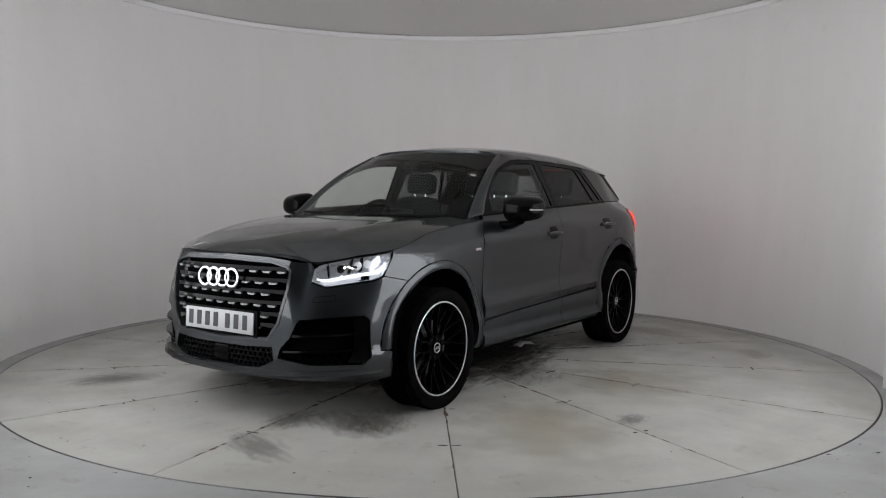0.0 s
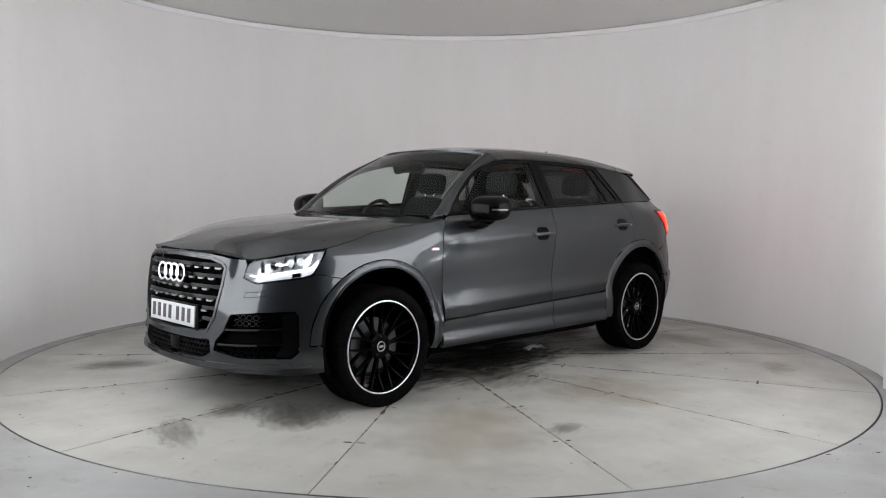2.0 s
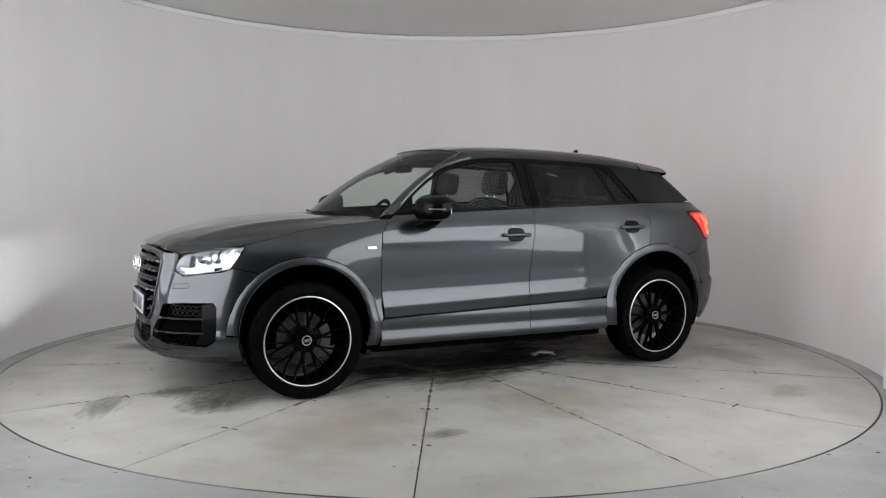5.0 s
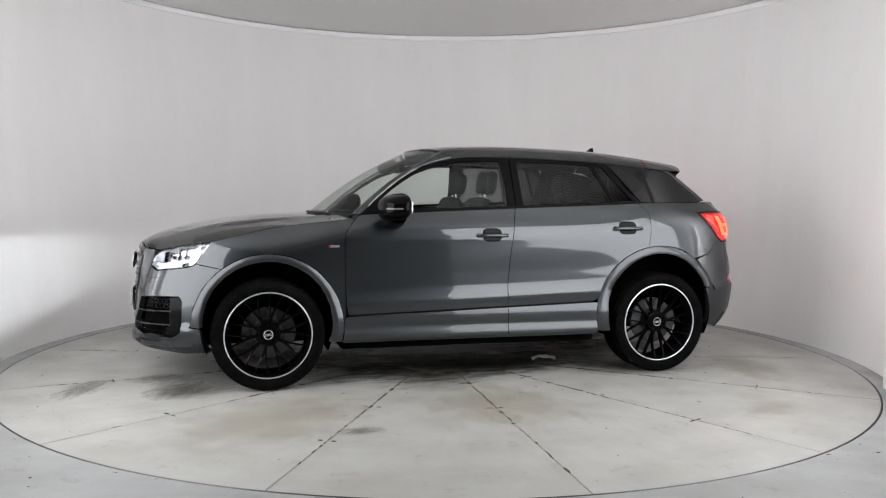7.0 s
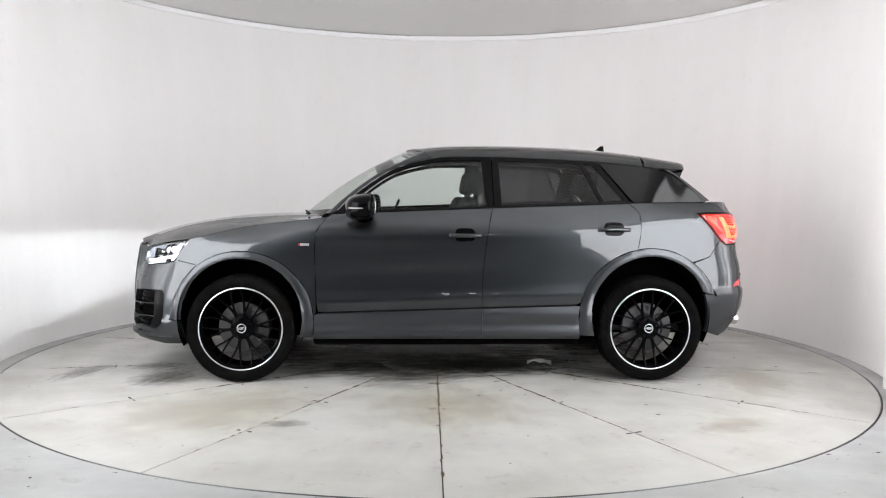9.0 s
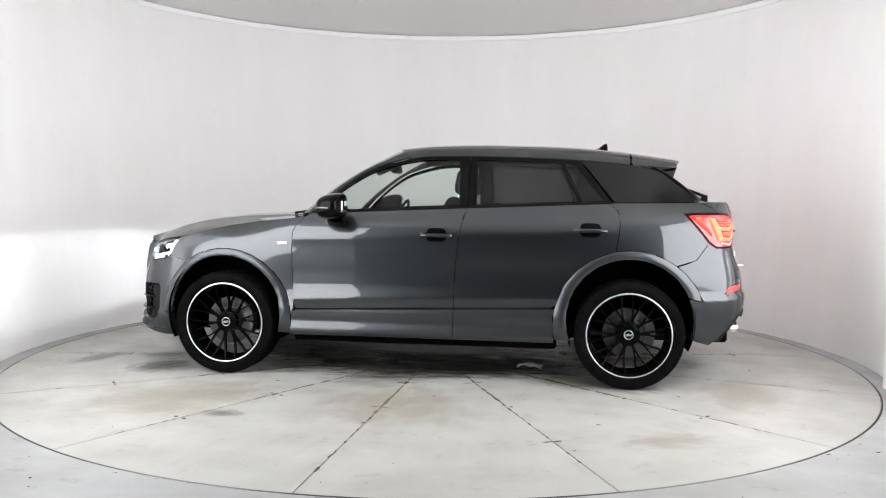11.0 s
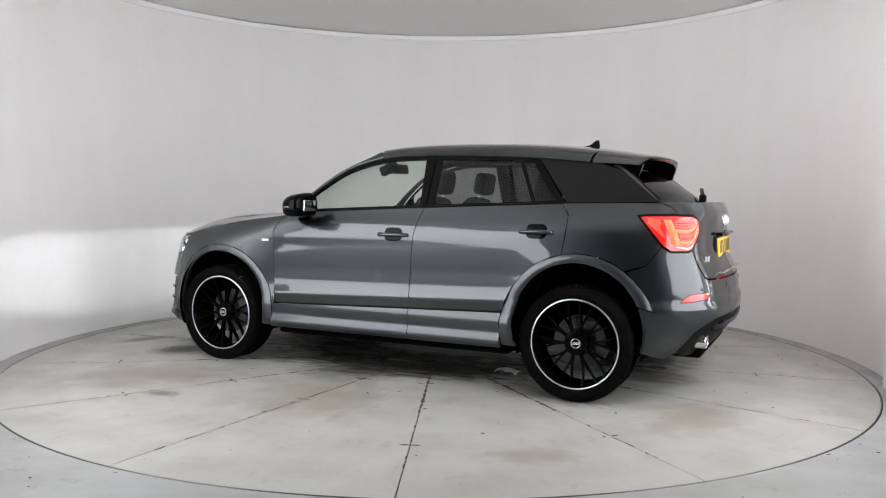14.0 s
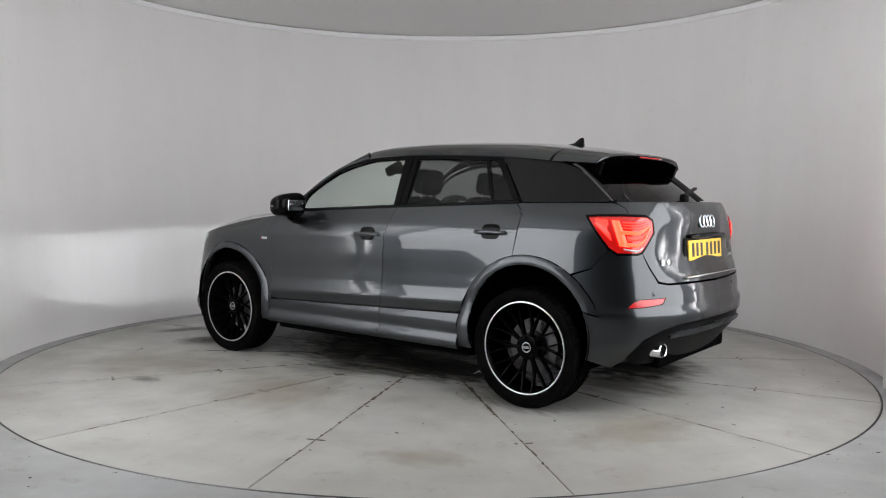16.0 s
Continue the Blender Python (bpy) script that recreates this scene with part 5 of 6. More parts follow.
# ---- handles, mirrors, badges, wipers ----
def door_handle(x, z, parents):
    for flip_side, door in zip((0, 1), parents):
        y = shell(sx(x), z).y + 0.005
        bm = bmesh.new()
        rows = []
        for i in range(17):
            t = -1 + i / 8
            w = 0.013 * (1 - 0.25 * t ** 4)
            o = 0.030 - 0.012 * t ** 4
            rows.append([bm.verts.new((x + 0.103 * t, y + o + dy, z + dz - 0.004 * t * t)) for dy, dz in ((-0.016, w), (0.0, w * 0.7), (0.003, 0), (0.0, -w * 0.7), (-0.016, -w))])
        for r0, r1 in zip(rows, rows[1:]):
            for k in range(4):
                bm.faces.new((r0[k], r0[k + 1], r1[k + 1], r1[k]))
        for r in (rows[0], rows[-1]):
            bm.faces.new(r)
        for t in (-0.85, 0.85):
            box(bm, x + 0.103 * t - 0.012, x + 0.103 * t + 0.012, y - 0.01, y + 0.022, z - 0.011, z + 0.011)
        bmesh.ops.recalc_face_normals(bm, faces=bm.faces)
        if flip_side:
            mirrored(bm)
        h = part("door_handle", bm, PAINT, door)
        bm = bmesh.new()
        # flat black patch on the door skin, painting the shade inside the handle cup
        cup = [(0.062 * math.copysign(abs(math.cos(a)) ** 0.55, math.cos(a)), 0.043 * math.copysign(abs(math.sin(a)) ** 0.55, math.sin(a))) for a in (2 * math.pi * k / 28 for k in range(28))]
        ring = [[bm.verts.new(shell(sx(x + q[0] * f), z + 0.002 + q[1] * f, o)) for q in cup] for f, o in ((1.0, 0.0055), (0.9, 0.0062), (0.45, 0.006))]
        for r0, r1 in zip(ring, ring[1:]):
            for k in range(28):
                bm.faces.new((r0[k], r0[(k + 1) % 28], r1[(k + 1) % 28], r1[k]))
        bm.faces.new(ring[-1])
        bmesh.ops.recalc_face_normals(bm, faces=bm.faces)
        if flip_side:
            mirrored(bm)
        part("handle_cup_shade", bm, BLACK_GLOSS, door)


door_handle(-0.100, 0.930, doors)
door_handle(-1.055, 0.974, rdoors)
for flip_side, door in zip((0, 1), doors):
    bm = bmesh.new()
    bmesh.ops.create_icosphere(bm, subdivisions=4, radius=1.0)
    for v in bm.verts:
        c = v.co
        x = math.copysign(abs(c.x) ** 0.72, c.x)
        y = math.copysign(abs(c.y) ** 0.62, c.y)
        z = math.copysign(abs(c.z) ** 0.68, c.z)
        x = x if x > 0 else x * 0.42
        v.co = (0.518 + 0.128 * x * (1 - 0.18 * y), 0.955 + 0.122 * y, 1.107 + 0.080 * z * (1 - 0.14 * y) - 0.012 * x)
    if flip_side:
        mirrored(bm)
    mirror = part("door_mirror", bm, BLACK_GLOSS, door, "gloss black door mirror")
    bm = bmesh.new()
    pts = []
    for i in range(9):
        a = radians(38 + 46 * i / 8)
        pts.append([bm.verts.new((0.521 + 0.1315 * math.cos(a) ** 1 * (1 if math.cos(a) > 0 else 0.4), 0.957 + 0.125 * math.sin(a), 1.098 + dz)) for dz in (0.0045, -0.0045)])
    for r0, r1 in zip(pts, pts[1:]):
        bm.faces.new((r0[0], r1[0], r1[1], r0[1]))
    bmesh.ops.recalc_face_normals(bm, faces=bm.faces)
    if flip_side:
        mirrored(bm)
    part("indicator_strip", bm, AMBER, mirror)
    bm = bmesh.new()
    rows = []
    for k, (x, y, z, w, h) in enumerate(((0.56, 0.785, 0.998, 0.07, 0.028), (0.55, 0.83, 0.998, 0.062, 0.029), (0.54, 0.88, 1.008, 0.058, 0.03), (0.53, 0.93, 1.04, 0.055, 0.035))):
        rows.append([bm.verts.new((x + w * math.cos(a), y, z + h * math.sin(a))) for a in (2 * math.pi * j / 12 for j in range(12))])
    for r0, r1 in zip(rows, rows[1:]):
        for k in range(12):
            bm.faces.new((r0[k], r0[(k + 1) % 12], r1[(k + 1) % 12], r1[k]))
    bmesh.ops.recalc_face_normals(bm, faces=bm.faces)
    if flip_side:
        mirrored(bm)
    part("mirror_foot", bm, BLACK_MATT, mirror)
    bm = bmesh.new()
    box(bm, 0.4605, 0.470, 0.885, 1.015, 1.070, 1.140, 0.002)
    if flip_side:
        mirrored(bm)
    part("mirror_glass", bm, CHROME, mirror)
for flip_side in (0, 1):
    for x0, x1, m_ in ((0.944, 0.934, BADGE_RED), (0.930, 0.876, SATIN)):
        bm = bmesh.new()
        rows = []
        for x in (x0, (x0 + x1) / 2, x1):
            rows.append([bm.verts.new(shell(sx(x), z, o)) for z, o in ((0.859, 0.0), (0.859, 0.003), (0.873, 0.003), (0.873, 0.0))])
        for r0, r1 in zip(rows, rows[1:]):
            for k in range(3):
                bm.faces.new((r0[k], r0[k + 1], r1[k + 1], r1[k]))
        bmesh.ops.recalc_face_normals(bm, faces=bm.faces)
        if flip_side:
            mirrored(bm)
        part("wing_badge", bm, m_, car, smooth=False)
for y0, y1, x0 in ((0.58, -0.02, 0.905), (-0.06, -0.60, 0.97)):
    bm = bmesh.new()
    d = Vector((0.885 + 0.10 - (y1 / 0.69) ** 2 * 0.18, y1, 1.058)) - Vector((x0, y0, 1.052))
    m = Matrix.Translation((x0, y0, 1.052)) @ d.to_track_quat("X", "Z").to_matrix().to_4x4()
    box(bm, 0, d.length, -0.008, 0.008, -0.004, 0.010, 0.003, m)
    sharp(part("front_wiper", bm, BLACK_MATT, car))


# ---- wheels ----
def wheel_parts(holder):
    """A wheel on the axis y, its face towards +y."""
    bm = bmesh.new()
    W = 0.118
    prof = [(0.258, 0.088), (0.266, 0.100), (0.285, 0.110), (0.305, 0.112), (0.320, 0.108), (0.3285, 0.098), (0.333, 0.080), (0.335, 0.050)]
    groove = []
    for c in (0.045, 0.0, -0.045):
        groove += [(0.335, c + 0.006), (0.327, c + 0.005), (0.327, c - 0.005), (0.335, c - 0.006)]
    prof = prof + groove + [(r, -h) for r, h in prof[::-1]]
    spin(bm, prof, 96, "Y")
    sharp(part("tyre", bm, TYRE, holder, "low-profile black tyre"), 30)
    # tread blocks on the shoulders
    bm = bmesh.new()
    for i in range(80):
        a = 2 * math.pi * i / 80
        for s in (-1, 1):
            m = Matrix.Rotation(-a, 4, "Y") @ Matrix.Translation((0.328, s * 0.088, 0))
            box(bm, -0.004, 0.0058, -0.019, 0.019, -0.0095, 0.0095, m=m @ Matrix.Rotation(radians(s * 14), 4, "Y") @ Matrix.Rotation(radians(s * 13), 4, "Z"))
    part("tread", bm, TYRE, holder, smooth=False, kind="stuff")
    bm = bmesh.new()
    spin(bm, [(0.252, -0.10), (0.235, -0.09), (0.225, -0.02), (0.228, 0.03), (0.240, 0.075), (0.2455, 0.088), (0.2535, 0.0985)], 72, "Y")
    sharp(part("rim_barrel", bm, RIM_BLACK, holder), 40)
    bm = bmesh.new()
    spin(bm, [(0.2530, 0.094), (0.2540, 0.100), (0.2575, 0.1015), (0.2608, 0.100), (0.2620, 0.094), (0.260, 0.086)], 96, "Y")
    sharp(part("rim_lip", bm, RIM_CUT, holder, "polished silver rim lip"), 50)
    # ten forked spokes

    def spoke_section(r, ang, w, y, h):
        c, s = math.cos(ang), math.sin(ang)
        out = []
        for du, dy in ((-w, -h), (-w * 0.75, 0), (w * 0.75, 0), (w, -h)):
            out.append(Vector((r * c - du * s, y + dy, r * s + du * c)))
        return out
    for i in range(10):
        a = 2 * math.pi * (i + 0.5) / 10 + math.pi / 2
        bm = bmesh.new()
        for s in (-1, 1):
            rows = []
            for t, r, off in ((0, 0.060, 0.030), (0.22, 0.098, 0.028), (0.34, 0.118, 0.048), (0.5, 0.150, 0.088), (0.72, 0.195, 0.138), (0.9, 0.230, 0.172), (1, 0.2485, 0.190)):
                ang = a + s * off
                w = 0.0070 - 0.0022 * t
                y = 0.060 + 0.030 * t ** 1.5 - 0.010 * math.sin(math.pi * t)
                rows.append([bm.verts.new(q) for q in spoke_section(r, ang, w, y, 0.026)])
            for r0, r1 in zip(rows, rows[1:]):
                for k in range(3):
                    bm.faces.new((r0[k], r0[k + 1], r1[k + 1], r1[k]))
        bmesh.ops.recalc_face_normals(bm, faces=bm.faces)
        sharp(part("spoke", bm, RIM_BLACK, holder), 30)
    bm = bmesh.new()
    spin(bm, [(0.0, 0.046), (0.032, 0.050), (0.034, 0.060), (0.056, 0.062), (0.070, 0.057), (0.074, 0.03)], 40, "Y")
    sharp(part("hub", bm, RIM_BLACK, holder), 40)
    bm = bmesh.new()
    spin(bm, [(0.0, 0.068), (0.022, 0.068), (0.028, 0.066), (0.0285, 0.055)], 32, "Y")
    sharp(part("centre_cap", bm, BLACK_GLOSS, holder, "black centre cap with a silver ring"), 40)
    bm = bmesh.new()
    tube_ring(bm, Matrix.Translation((0, 0.067, 0)) @ Matrix.Rotation(radians(90), 4, "X"), 0.0265, 0.0028, 28, 8)
    part("cap_ring", bm, SATIN, holder)
    bm = bmesh.new()
    for k in range(4):
        tube_ring(bm, Matrix.Translation(((k - 1.5) * 0.0085, 0.0685, 0)) @ Matrix.Rotation(radians(90), 4, "X"), 0.006, 0.0013, 14, 5)
    part("cap_emblem", bm, SATIN, holder)
    bm = bmesh.new()
    spin(bm, [(0.0, 0.067), (0.009, 0.067), (0.010, 0.060), (0.0, 0.060)], 6, "Y")
    bolt = bpy.data.meshes.new("wheel_bolt")
    bm.to_mesh(bolt)
    bm.free()
    bolt.materials.append(BLACK_GLOSS)
    for k in range(5):
        a = 2 * math.pi * k / 5 + math.pi / 2
        ob = new("wheel_bolt", bolt)
        ob.parent = holder
        ob.location = (0.056 * math.cos(a), 0.0, 0.056 * math.sin(a))
    bm = bmesh.new()
    spin(bm, [(0.06, 0.005), (0.085, 0.008), (0.088, -0.012), (0.155, -0.012), (0.156, -0.034), (0.06, -0.034)], 48, "Y")
    sharp(part("brake_disc", bm, BRAKE, holder), 30)
    bm = bmesh.new()
    spin(bm, [(0.11, 0.008), (0.165, 0.006), (0.172, -0.05), (0.11, -0.05)], 12, "Y", 150, 215, closed=True)
    sharp(part("brake_caliper", bm, BRAKE, holder), 30)


first = new("wheel")
first.parent = car
wheel_parts(first)
tagged(first, "black multi-spoke alloy wheel with a silver lip")
first.matrix_basis = pose(AXLE, 0.762, HUB_Z, 0, 8, 0)
for x, y, turn, spin_a in ((-AXLE, 0.762, 0, 3.5), (AXLE, -0.762, 180, 20), (-AXLE, -0.762, 180, 40)):
    w = copy_thing(first, pose(x, y, HUB_Z, 0, 0, turn) @ pose(0, 0, 0, 0, spin_a, 0))
    w.parent = car
# wheel wells and underbody
for x, zc in ((AXLE, 0.398), (-AXLE, 0.418)):
    for flip_side in (0, 1):
        bm = bmesh.new()
        spin(bm, [(0.394, 0.845), (0.394, 0.50), (0.0, 0.50)], 30, "Y", -26, 206)
        bmesh.ops.transform(bm, matrix=Matrix.Translation((x, 0, zc)), verts=bm.verts)
        if flip_side:
            mirrored(bm)
        part("wheel_well", bm, BLACK_DEEP, car)
bm = bmesh.new()
box(bm, -0.86, 0.86, -0.76, 0.76, 0.215, 0.30, 0.02)
box(bm, 1.66, 1.97, -0.50, 0.50, 0.215, 0.30, 0.02)
box(bm, 0.8, 1.8, -0.50, 0.50, 0.23, 0.5, 0.02)
box(bm, -1.95, -0.8, -0.50, 0.50, 0.25, 0.5, 0.02)
box(bm, -1.90, -1.72, -0.55, 0.55, 0.30, 0.6, 0.02)
part("underbody", bm, BLACK_DEEP, car, smooth=False)
# dark lining behind the panels
for s0, s1 in ((sx(-0.83), sx(0.80)),):
    for sgn in (1, -1):
        bm = bmesh.new()
        rows = []
        for i in range(21):
            s = s0 + (s1 - s0) * i / 20
            rows.append([bm.verts.new(Vector((q.x, q.y * sgn, q.z))) for q in (shell(s, z, -0.028) for z in (0.27, 0.4, 0.55, 0.7, 0.85, 0.95, 1.02))])
        for r0, r1 in zip(rows, rows[1:]):
            for k in range(6):
                bm.faces.new((r0[k], r0[k + 1], r1[k + 1], r1[k]))
        bmesh.ops.recalc_face_normals(bm, faces=bm.faces)
        part("door_lining", bm, INTERIOR, car)
for dims in ((0.86, 1.78, -0.52, 0.52, 0.78, 0.82), (0.86, 0.90, -0.66, 0.66, 0.3, 1.0), (1.55, 1.78, -0.58, 0.58, 0.60, 0.66), (-1.86, -1.75, -0.60, 0.60, 0.5, 1.02), (-1.75, -1.1, -0.745, -0.735, 0.84, 0.98), (-1.75, -1.1, 0.735, 0.745, 0.84, 0.98), (0.8, 1.6, -0.70, -0.69, 0.75, 0.93), (0.8, 1.6, 0.69, 0.70, 0.75, 0.93)):
    bm = bmesh.new()
    box(bm, *dims)
    part("inner_panel", bm, BLACK_DEEP, car, smooth=False)

# ---- cabin ----
sheet("headliner", lambda u, v: roof(0.16 - 1.45 * v, u * 0.50) + Vector((0, 0, -0.035)), HEADLINER, 10, 10)
bm = bmesh.new()
rows = []
for i in range(13):
    y = -0.68 + 1.36 * i / 12
    hood = 0.035 * math.exp(-((y + 0.36) / 0.17) ** 2)
    rows.append([bm.verts.new(q) for q in ((0.93, y, 0.985), (0.72, y, 1.018 + 0.5 * hood), (0.55, y, 1.005 + hood), (0.50, y, 0.93), (0.56, y, 0.70))])
for r0, r1 in zip(rows, rows[1:]):
    for k in range(4):
        bm.faces.new((r0[k], r0[k + 1], r1[k + 1], r1[k]))
bmesh.ops.recalc_face_normals(bm, faces=bm.faces)
part("dashboard", bm, INTERIOR, car)
boxed("display_screen", (0.52, 0.535, -0.10, 0.10, 1.005, 1.085), BLACK_GLOSS, car, 0.006)
bm = bmesh.new()
tube_ring(bm, Matrix.Translation((0.38, -0.36, 0.975)) @ Matrix.Rotation(radians(68), 4, "Y"), 0.175, 0.017, 40, 8)
box(bm, -0.16, 0.16, -0.03, 0.03, -0.012, 0.012, 0.008, Matrix.Translation((0.39, -0.36, 0.97)) @ Matrix.Rotation(radians(68), 4, "Y") @ Matrix.Rotation(radians(90), 4, "Z"))
box(bm, -0.07, 0.07, -0.06, 0.06, -0.02, 0.02, 0.015, Matrix.Translation((0.39, -0.36, 0.97)) @ Matrix.Rotation(radians(68), 4, "Y"))
sharp(part("steering_wheel", bm, BLACK_MATT, car), 40)


def seat(x, y, w=0.25):
    holder = new("seat")
    holder.parent = car
    holder.matrix_basis = pose(x, y, 0)

    def cushion(name, m, sx_, sy_, sz_):
        bm = bmesh.new()
        bmesh.ops.create_icosphere(bm, subdivisions=3, radius=1.0)
        for v in bm.verts:
            v.co = [math.copysign(abs(c) ** 0.5, c) * k for c, k in zip(v.co, (sx_, sy_, sz_))]
        bmesh.ops.transform(bm, matrix=m, verts=bm.verts)
        part(name, bm, CLOTH, holder)
    cushion("seat_base", pose(0.22, 0, 0.60, 0, -6, 0), 0.25, w, 0.09)
    cushion("backrest", pose(-0.10, 0, 0.88, 0, -14, 0), 0.07, w * 0.92, 0.30)
    cushion("headrest", pose(-0.215, 0, 1.27, 0, -10, 0), 0.05, 0.125, 0.085)
    bm = bmesh.new()
    for yy in (-0.05, 0.05):
        box(bm, -0.006, 0.006, yy - 0.006, yy + 0.006, 1.10, 1.24, 0.002, Matrix.Translation((-0.19, 0, 0)))
    part("headrest_posts", bm, CHROME, holder)


for y in (0.36, -0.36):
    seat(0.0, y)
for y in (0.38, -0.38):
    seat(-0.88, y, 0.27)
boxed("parcel_shelf", (-1.78, -1.20, -0.56, 0.56, 1.055, 1.075), INTERIOR, car, 0.008)
boxed("cabin_floor", (-1.85, 0.9, -0.74, 0.74, 0.31, 0.34), INTERIOR, car, 0.004)
bm = bmesh.new()
box(bm, -0.022, 0.022, -0.12, 0.12, -0.036, 0.036, 0.015, pose(0.33, 0.0, 1.375, 0, 12, 0))
box(bm, 0.0, 0.14, -0.03, 0.03, -0.02, 0.05, 0.012, pose(0.345, 0.0, 1.395, 0, 24, 0))
sharp(part("interior_mirror", bm, BLACK_MATT, car), 40)
for flip_side in (0, 1):
    for (x0, z0), (x1, z1), w, name in (((-0.27, 1.08), (-0.27, 1.42), 0.045, "centre_pillar_lining"), ((-1.05, 1.10), (-1.10, 1.40), 0.09, "rear_pillar_lining")):
        bm = bmesh.new()
        q = [cabin(x0 - w, z0, -0.03), cabin(x0 + w, z0, -0.03), cabin(x1 + w, z1, -0.03), cabin(x1 - w, z1, -0.03)]
        a = [bm.verts.new(v) for v in q]
        b = [bm.verts.new(v + Vector((0, -0.03, 0))) for v in q]
        bm.faces.new(a)
        bm.faces.new(b[::-1])
        for k in range(4):
            bm.faces.new((a[k], b[k], b[(k + 1) % 4], a[(k + 1) % 4]))
        bmesh.ops.recalc_face_normals(bm, faces=bm.faces)
        if flip_side:
            mirrored(bm)
        part(name, bm, INTERIOR, car, smooth=False)


# ---- marks on the turntable, and shade painted under the car ----
def stain_material(name, color, scale, stretch, seed_at, most=0.48):
    m = mat(name, color, 0.5, spec=0.3)
    n, l, b = nodes_of(m)
    co = n.new("ShaderNodeTexCoord")
    mp = n.new("ShaderNodeMapping")
    mp.inputs["Location"].default_value = (seed_at, 0, 0)
    mp.inputs["Scale"].default_value = stretch
    tex = n.new("ShaderNodeTexNoise")
    tex.inputs["Scale"].default_value, tex.inputs["Detail"].default_value, tex.inputs["Roughness"].default_value = scale, 7, 0.65
    l.new(co.outputs["Object"], mp.inputs[0])
    l.new(mp.outputs[0], tex.inputs["Vector"])
    fall = n.new("ShaderNodeTexGradient")
    fall.gradient_type = "SPHERICAL"
    l.new(co.outputs["Object"], fall.inputs[0])
    add = n.new("ShaderNodeMath")
    add.operation = "MULTIPLY_ADD"
    l.new(fall.outputs["Fac"], add.inputs[0])
    add.inputs[1].default_value = 0.60
    l.new(tex.outputs["Fac"], add.inputs[2])
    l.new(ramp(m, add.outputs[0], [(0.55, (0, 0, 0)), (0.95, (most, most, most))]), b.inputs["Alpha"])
    return m


STAIN_DARK = stain_material("damp_dark_stain", (0.075, 0.07, 0.06), 3.0, (1, 2.2, 1), 0.0)
STAIN_SOFT = stain_material("faint_grey_stain", (0.17, 0.165, 0.155), 2.5, (1, 1.6, 1), 4.0)
STAIN_OCHRE = stain_material("ochre_stain", (0.34, 0.29, 0.20), 2.2, (1.5, 1, 1), 9.0, 0.3)
# oily dirt, with the car's own shadow darkened into its colour
STAIN_SOOT_SHADE = stain_material("oily_dirt_and_shade", (0.022, 0.020, 0.017), 5.5, (1, 1.3, 1), 2.0, 0.8)


def stain(x, y, rx, ry, turn, material, level):
    """A flat blot: its shape comes from the material's uneven edge."""
    bm = bmesh.new()
    bmesh.ops.create_circle(bm, cap_ends=True, segments=36, radius=1.0)
    ob = part("stain", bm, material, turntable, smooth=False)
    ob.matrix_basis = pose(x, y, 0.0007 + level * 0.0004, 0, 0, turn) @ Matrix.Diagonal((rx, ry, 1, 1))


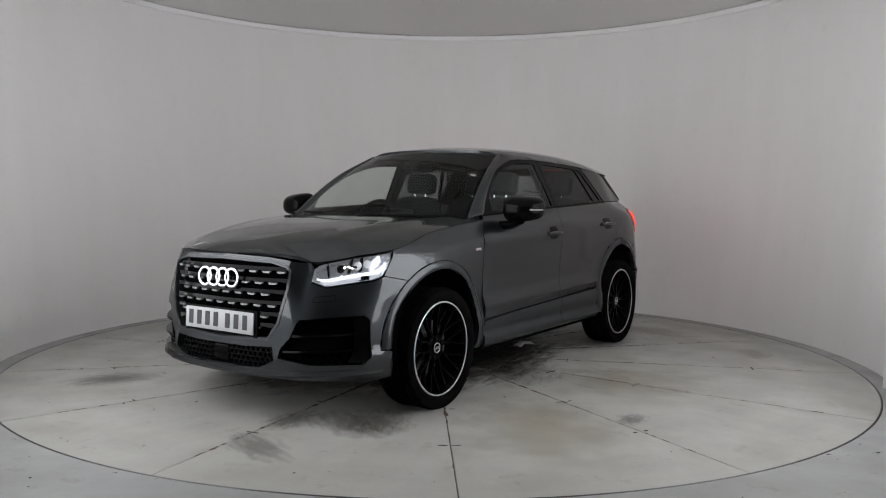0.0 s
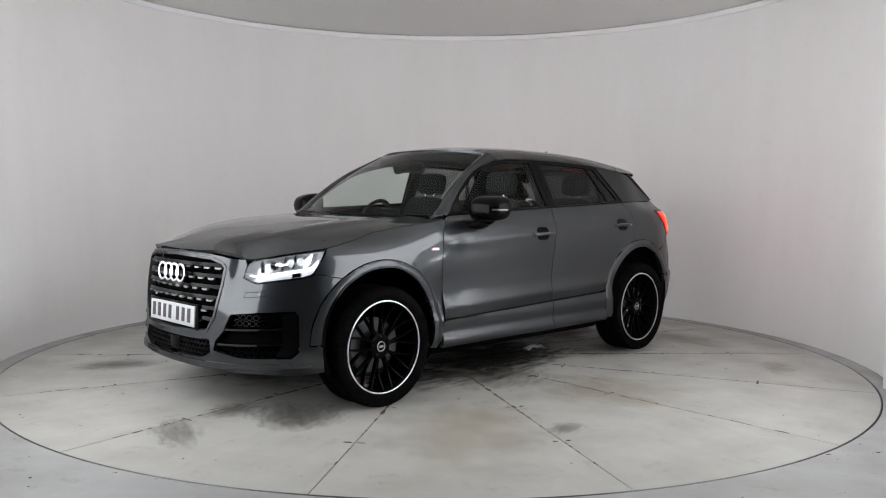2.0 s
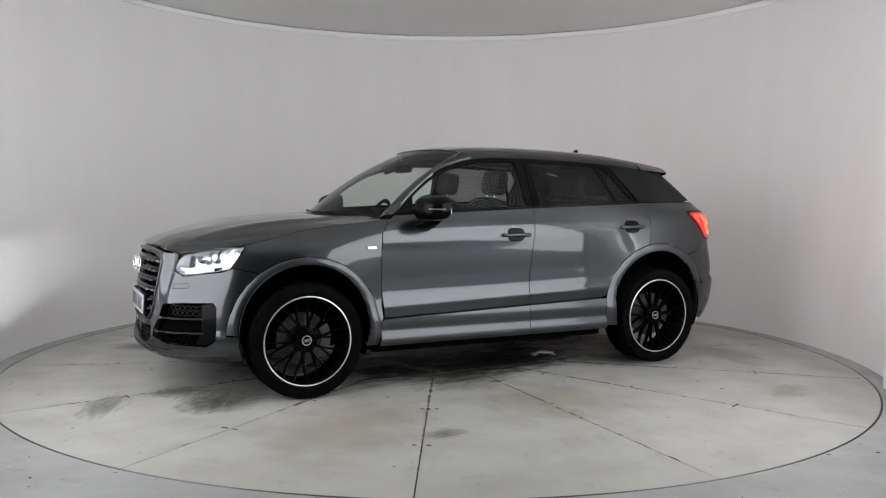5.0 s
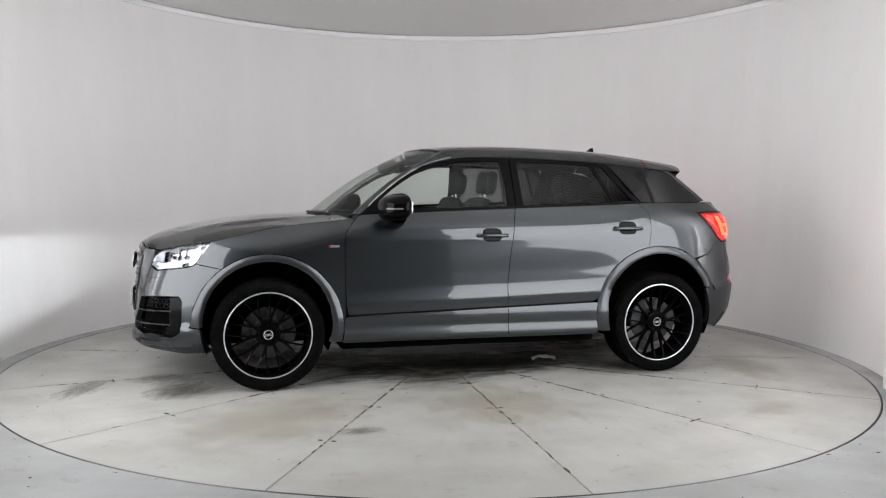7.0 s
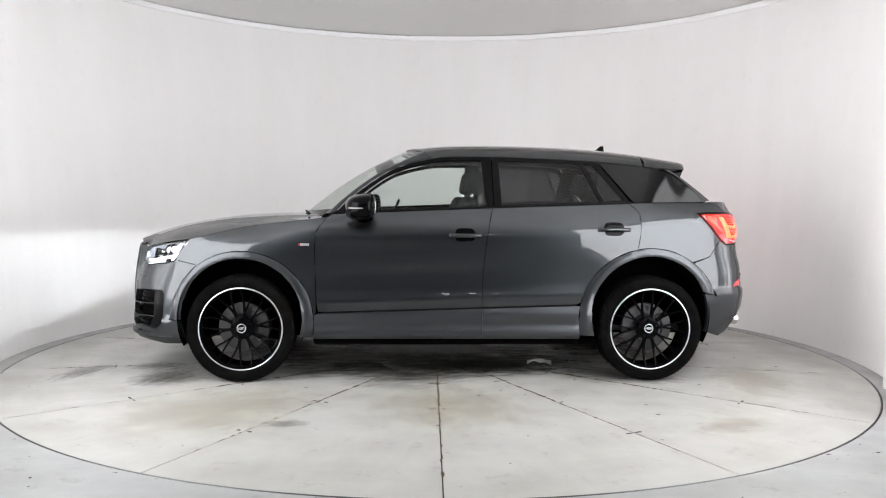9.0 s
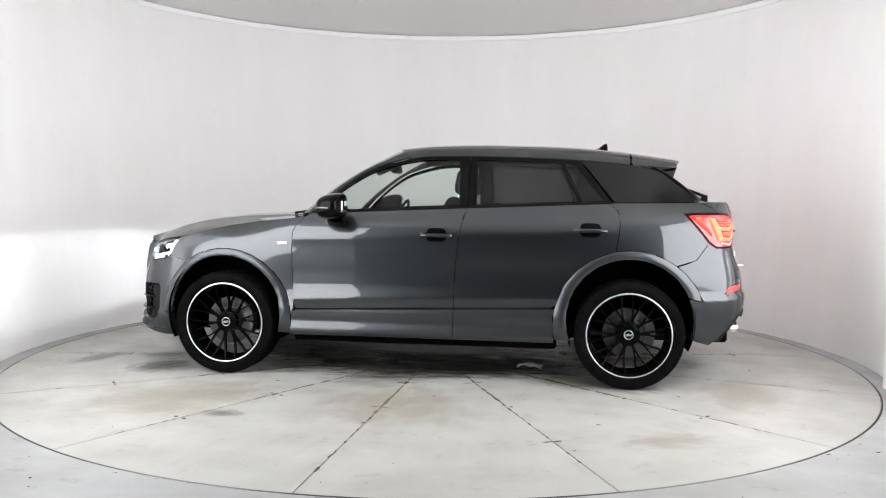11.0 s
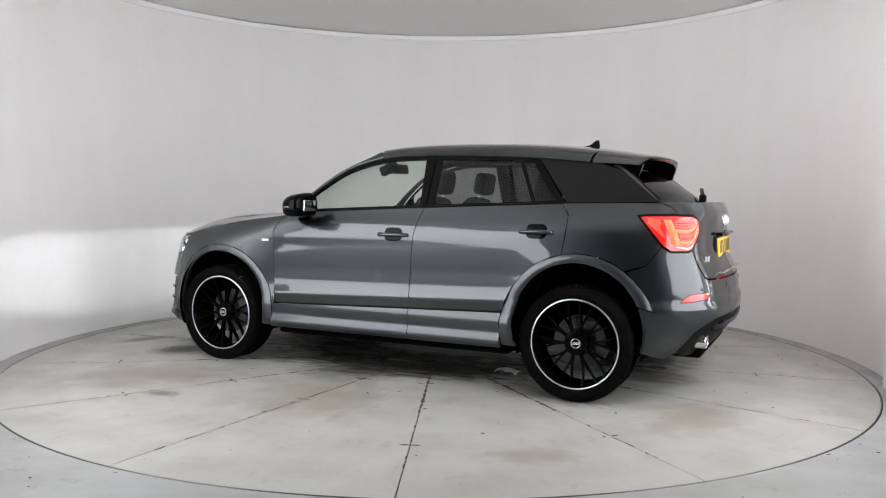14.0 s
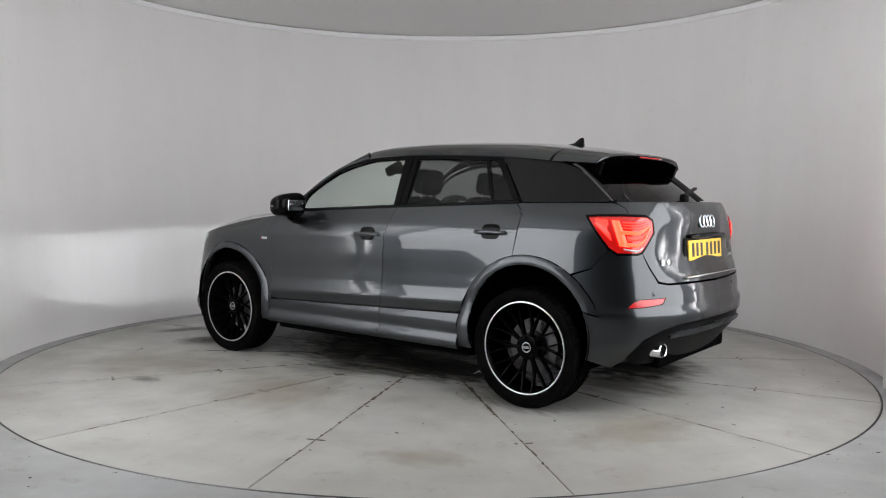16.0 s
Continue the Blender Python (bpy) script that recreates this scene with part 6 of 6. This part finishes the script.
# the wide sooty blots below the car also deepen the shade there
for k, (x, y, rx, ry, turn, m_) in enumerate((
        (1.92, 0.40, 0.22, 0.16, 20, STAIN_DARK), (1.80, 0.68, 0.34, 0.20, 65, STAIN_SOFT), (1.70, 0.80, 0.30, 0.22, 40, STAIN_DARK), (1.90, -1.17, 0.34, 0.20, -30, STAIN_DARK),
        (2.35, 0.60, 0.32, 0.14, 70, STAIN_SOFT), (0.86, 1.86, 0.14, 0.09, 10, STAIN_SOFT), (-0.35, 0.32, 0.75, 0.50, 0, STAIN_SOOT_SHADE), (0.15, 0.75, 0.55, 0.35, 30, STAIN_DARK),
        (0.0, 1.55, 0.5, 0.6, 0, STAIN_OCHRE), (1.25, 1.55, 0.7, 0.5, 40, STAIN_OCHRE), (-1.15, 0.75, 0.5, 0.3, -20, STAIN_DARK), (-1.45, 1.95, 0.3, 0.16, 30, STAIN_OCHRE),
        (-1.5, 0.0, 0.5, 0.35, 0, STAIN_SOFT), (0.6, 0.1, 0.7, 0.5, 0, STAIN_SOOT_SHADE), (-2.0, 0.9, 0.5, 0.3, 80, STAIN_OCHRE), (1.2, -0.2, 0.5, 0.6, 0, STAIN_DARK), (-1.3, -0.6, 0.6, 0.6, 0, STAIN_SOOT_SHADE), (0.0, -0.25, 1.5, 0.75, 0, STAIN_SOOT_SHADE), (0.1, 0.45, 1.25, 0.42, 4, STAIN_SOOT_SHADE))):
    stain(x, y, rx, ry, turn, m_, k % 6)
# a crumpled scrap of pale sheet under the car
scrap_bm = bmesh.new()
bmesh.ops.create_grid(scrap_bm, x_segments=10, y_segments=5, size=1.0)
for v in scrap_bm.verts:
    v.co = (v.co.x * 0.085, v.co.y * 0.035, 0.012 + 0.016 * noise.noise(Vector((v.co.x * 2.1, v.co.y * 1.7, 0.3))) + 0.012 * (1 - v.co.x ** 2))
bmesh.ops.solidify(scrap_bm, geom=scrap_bm.faces[:], thickness=0.004)
low_z = min(v.co.z for v in scrap_bm.verts)
for v in scrap_bm.verts:
    v.co.z += 0.001 - low_z
scrap = part("plastic_scrap", scrap_bm, mat("pale_plastic", (0.62, 0.61, 0.60), 0.5), None)
tagged(scrap, "small crumpled pale plastic scrap lying on the turntable", "litter")


# ---- what moves: turntable and car turn together about the turntable's axis ----
def heading(t):
    return 188.93 - 5.865 * (t - 8) - 0.0030 * (t - 8) ** 2


def motions():
    times = [0.5 * k for k in range(33)]
    walk(turntable, [(t, pose(0, 0, 0, 0, 0, heading(t))) for t in times])
    lying = pose(-0.71, 0.36, 0.0, 0, 0, 170)
    walk(scrap, [(t, pose(0, 0, 0, 0, 0, heading(t)) @ lying) for t in times])
    offset = pose(-0.028, 0.046, 0.0)
    walk(car, [(t, pose(0, 0, 0, 0, 0, heading(t)) @ offset) for t in times])


motions()
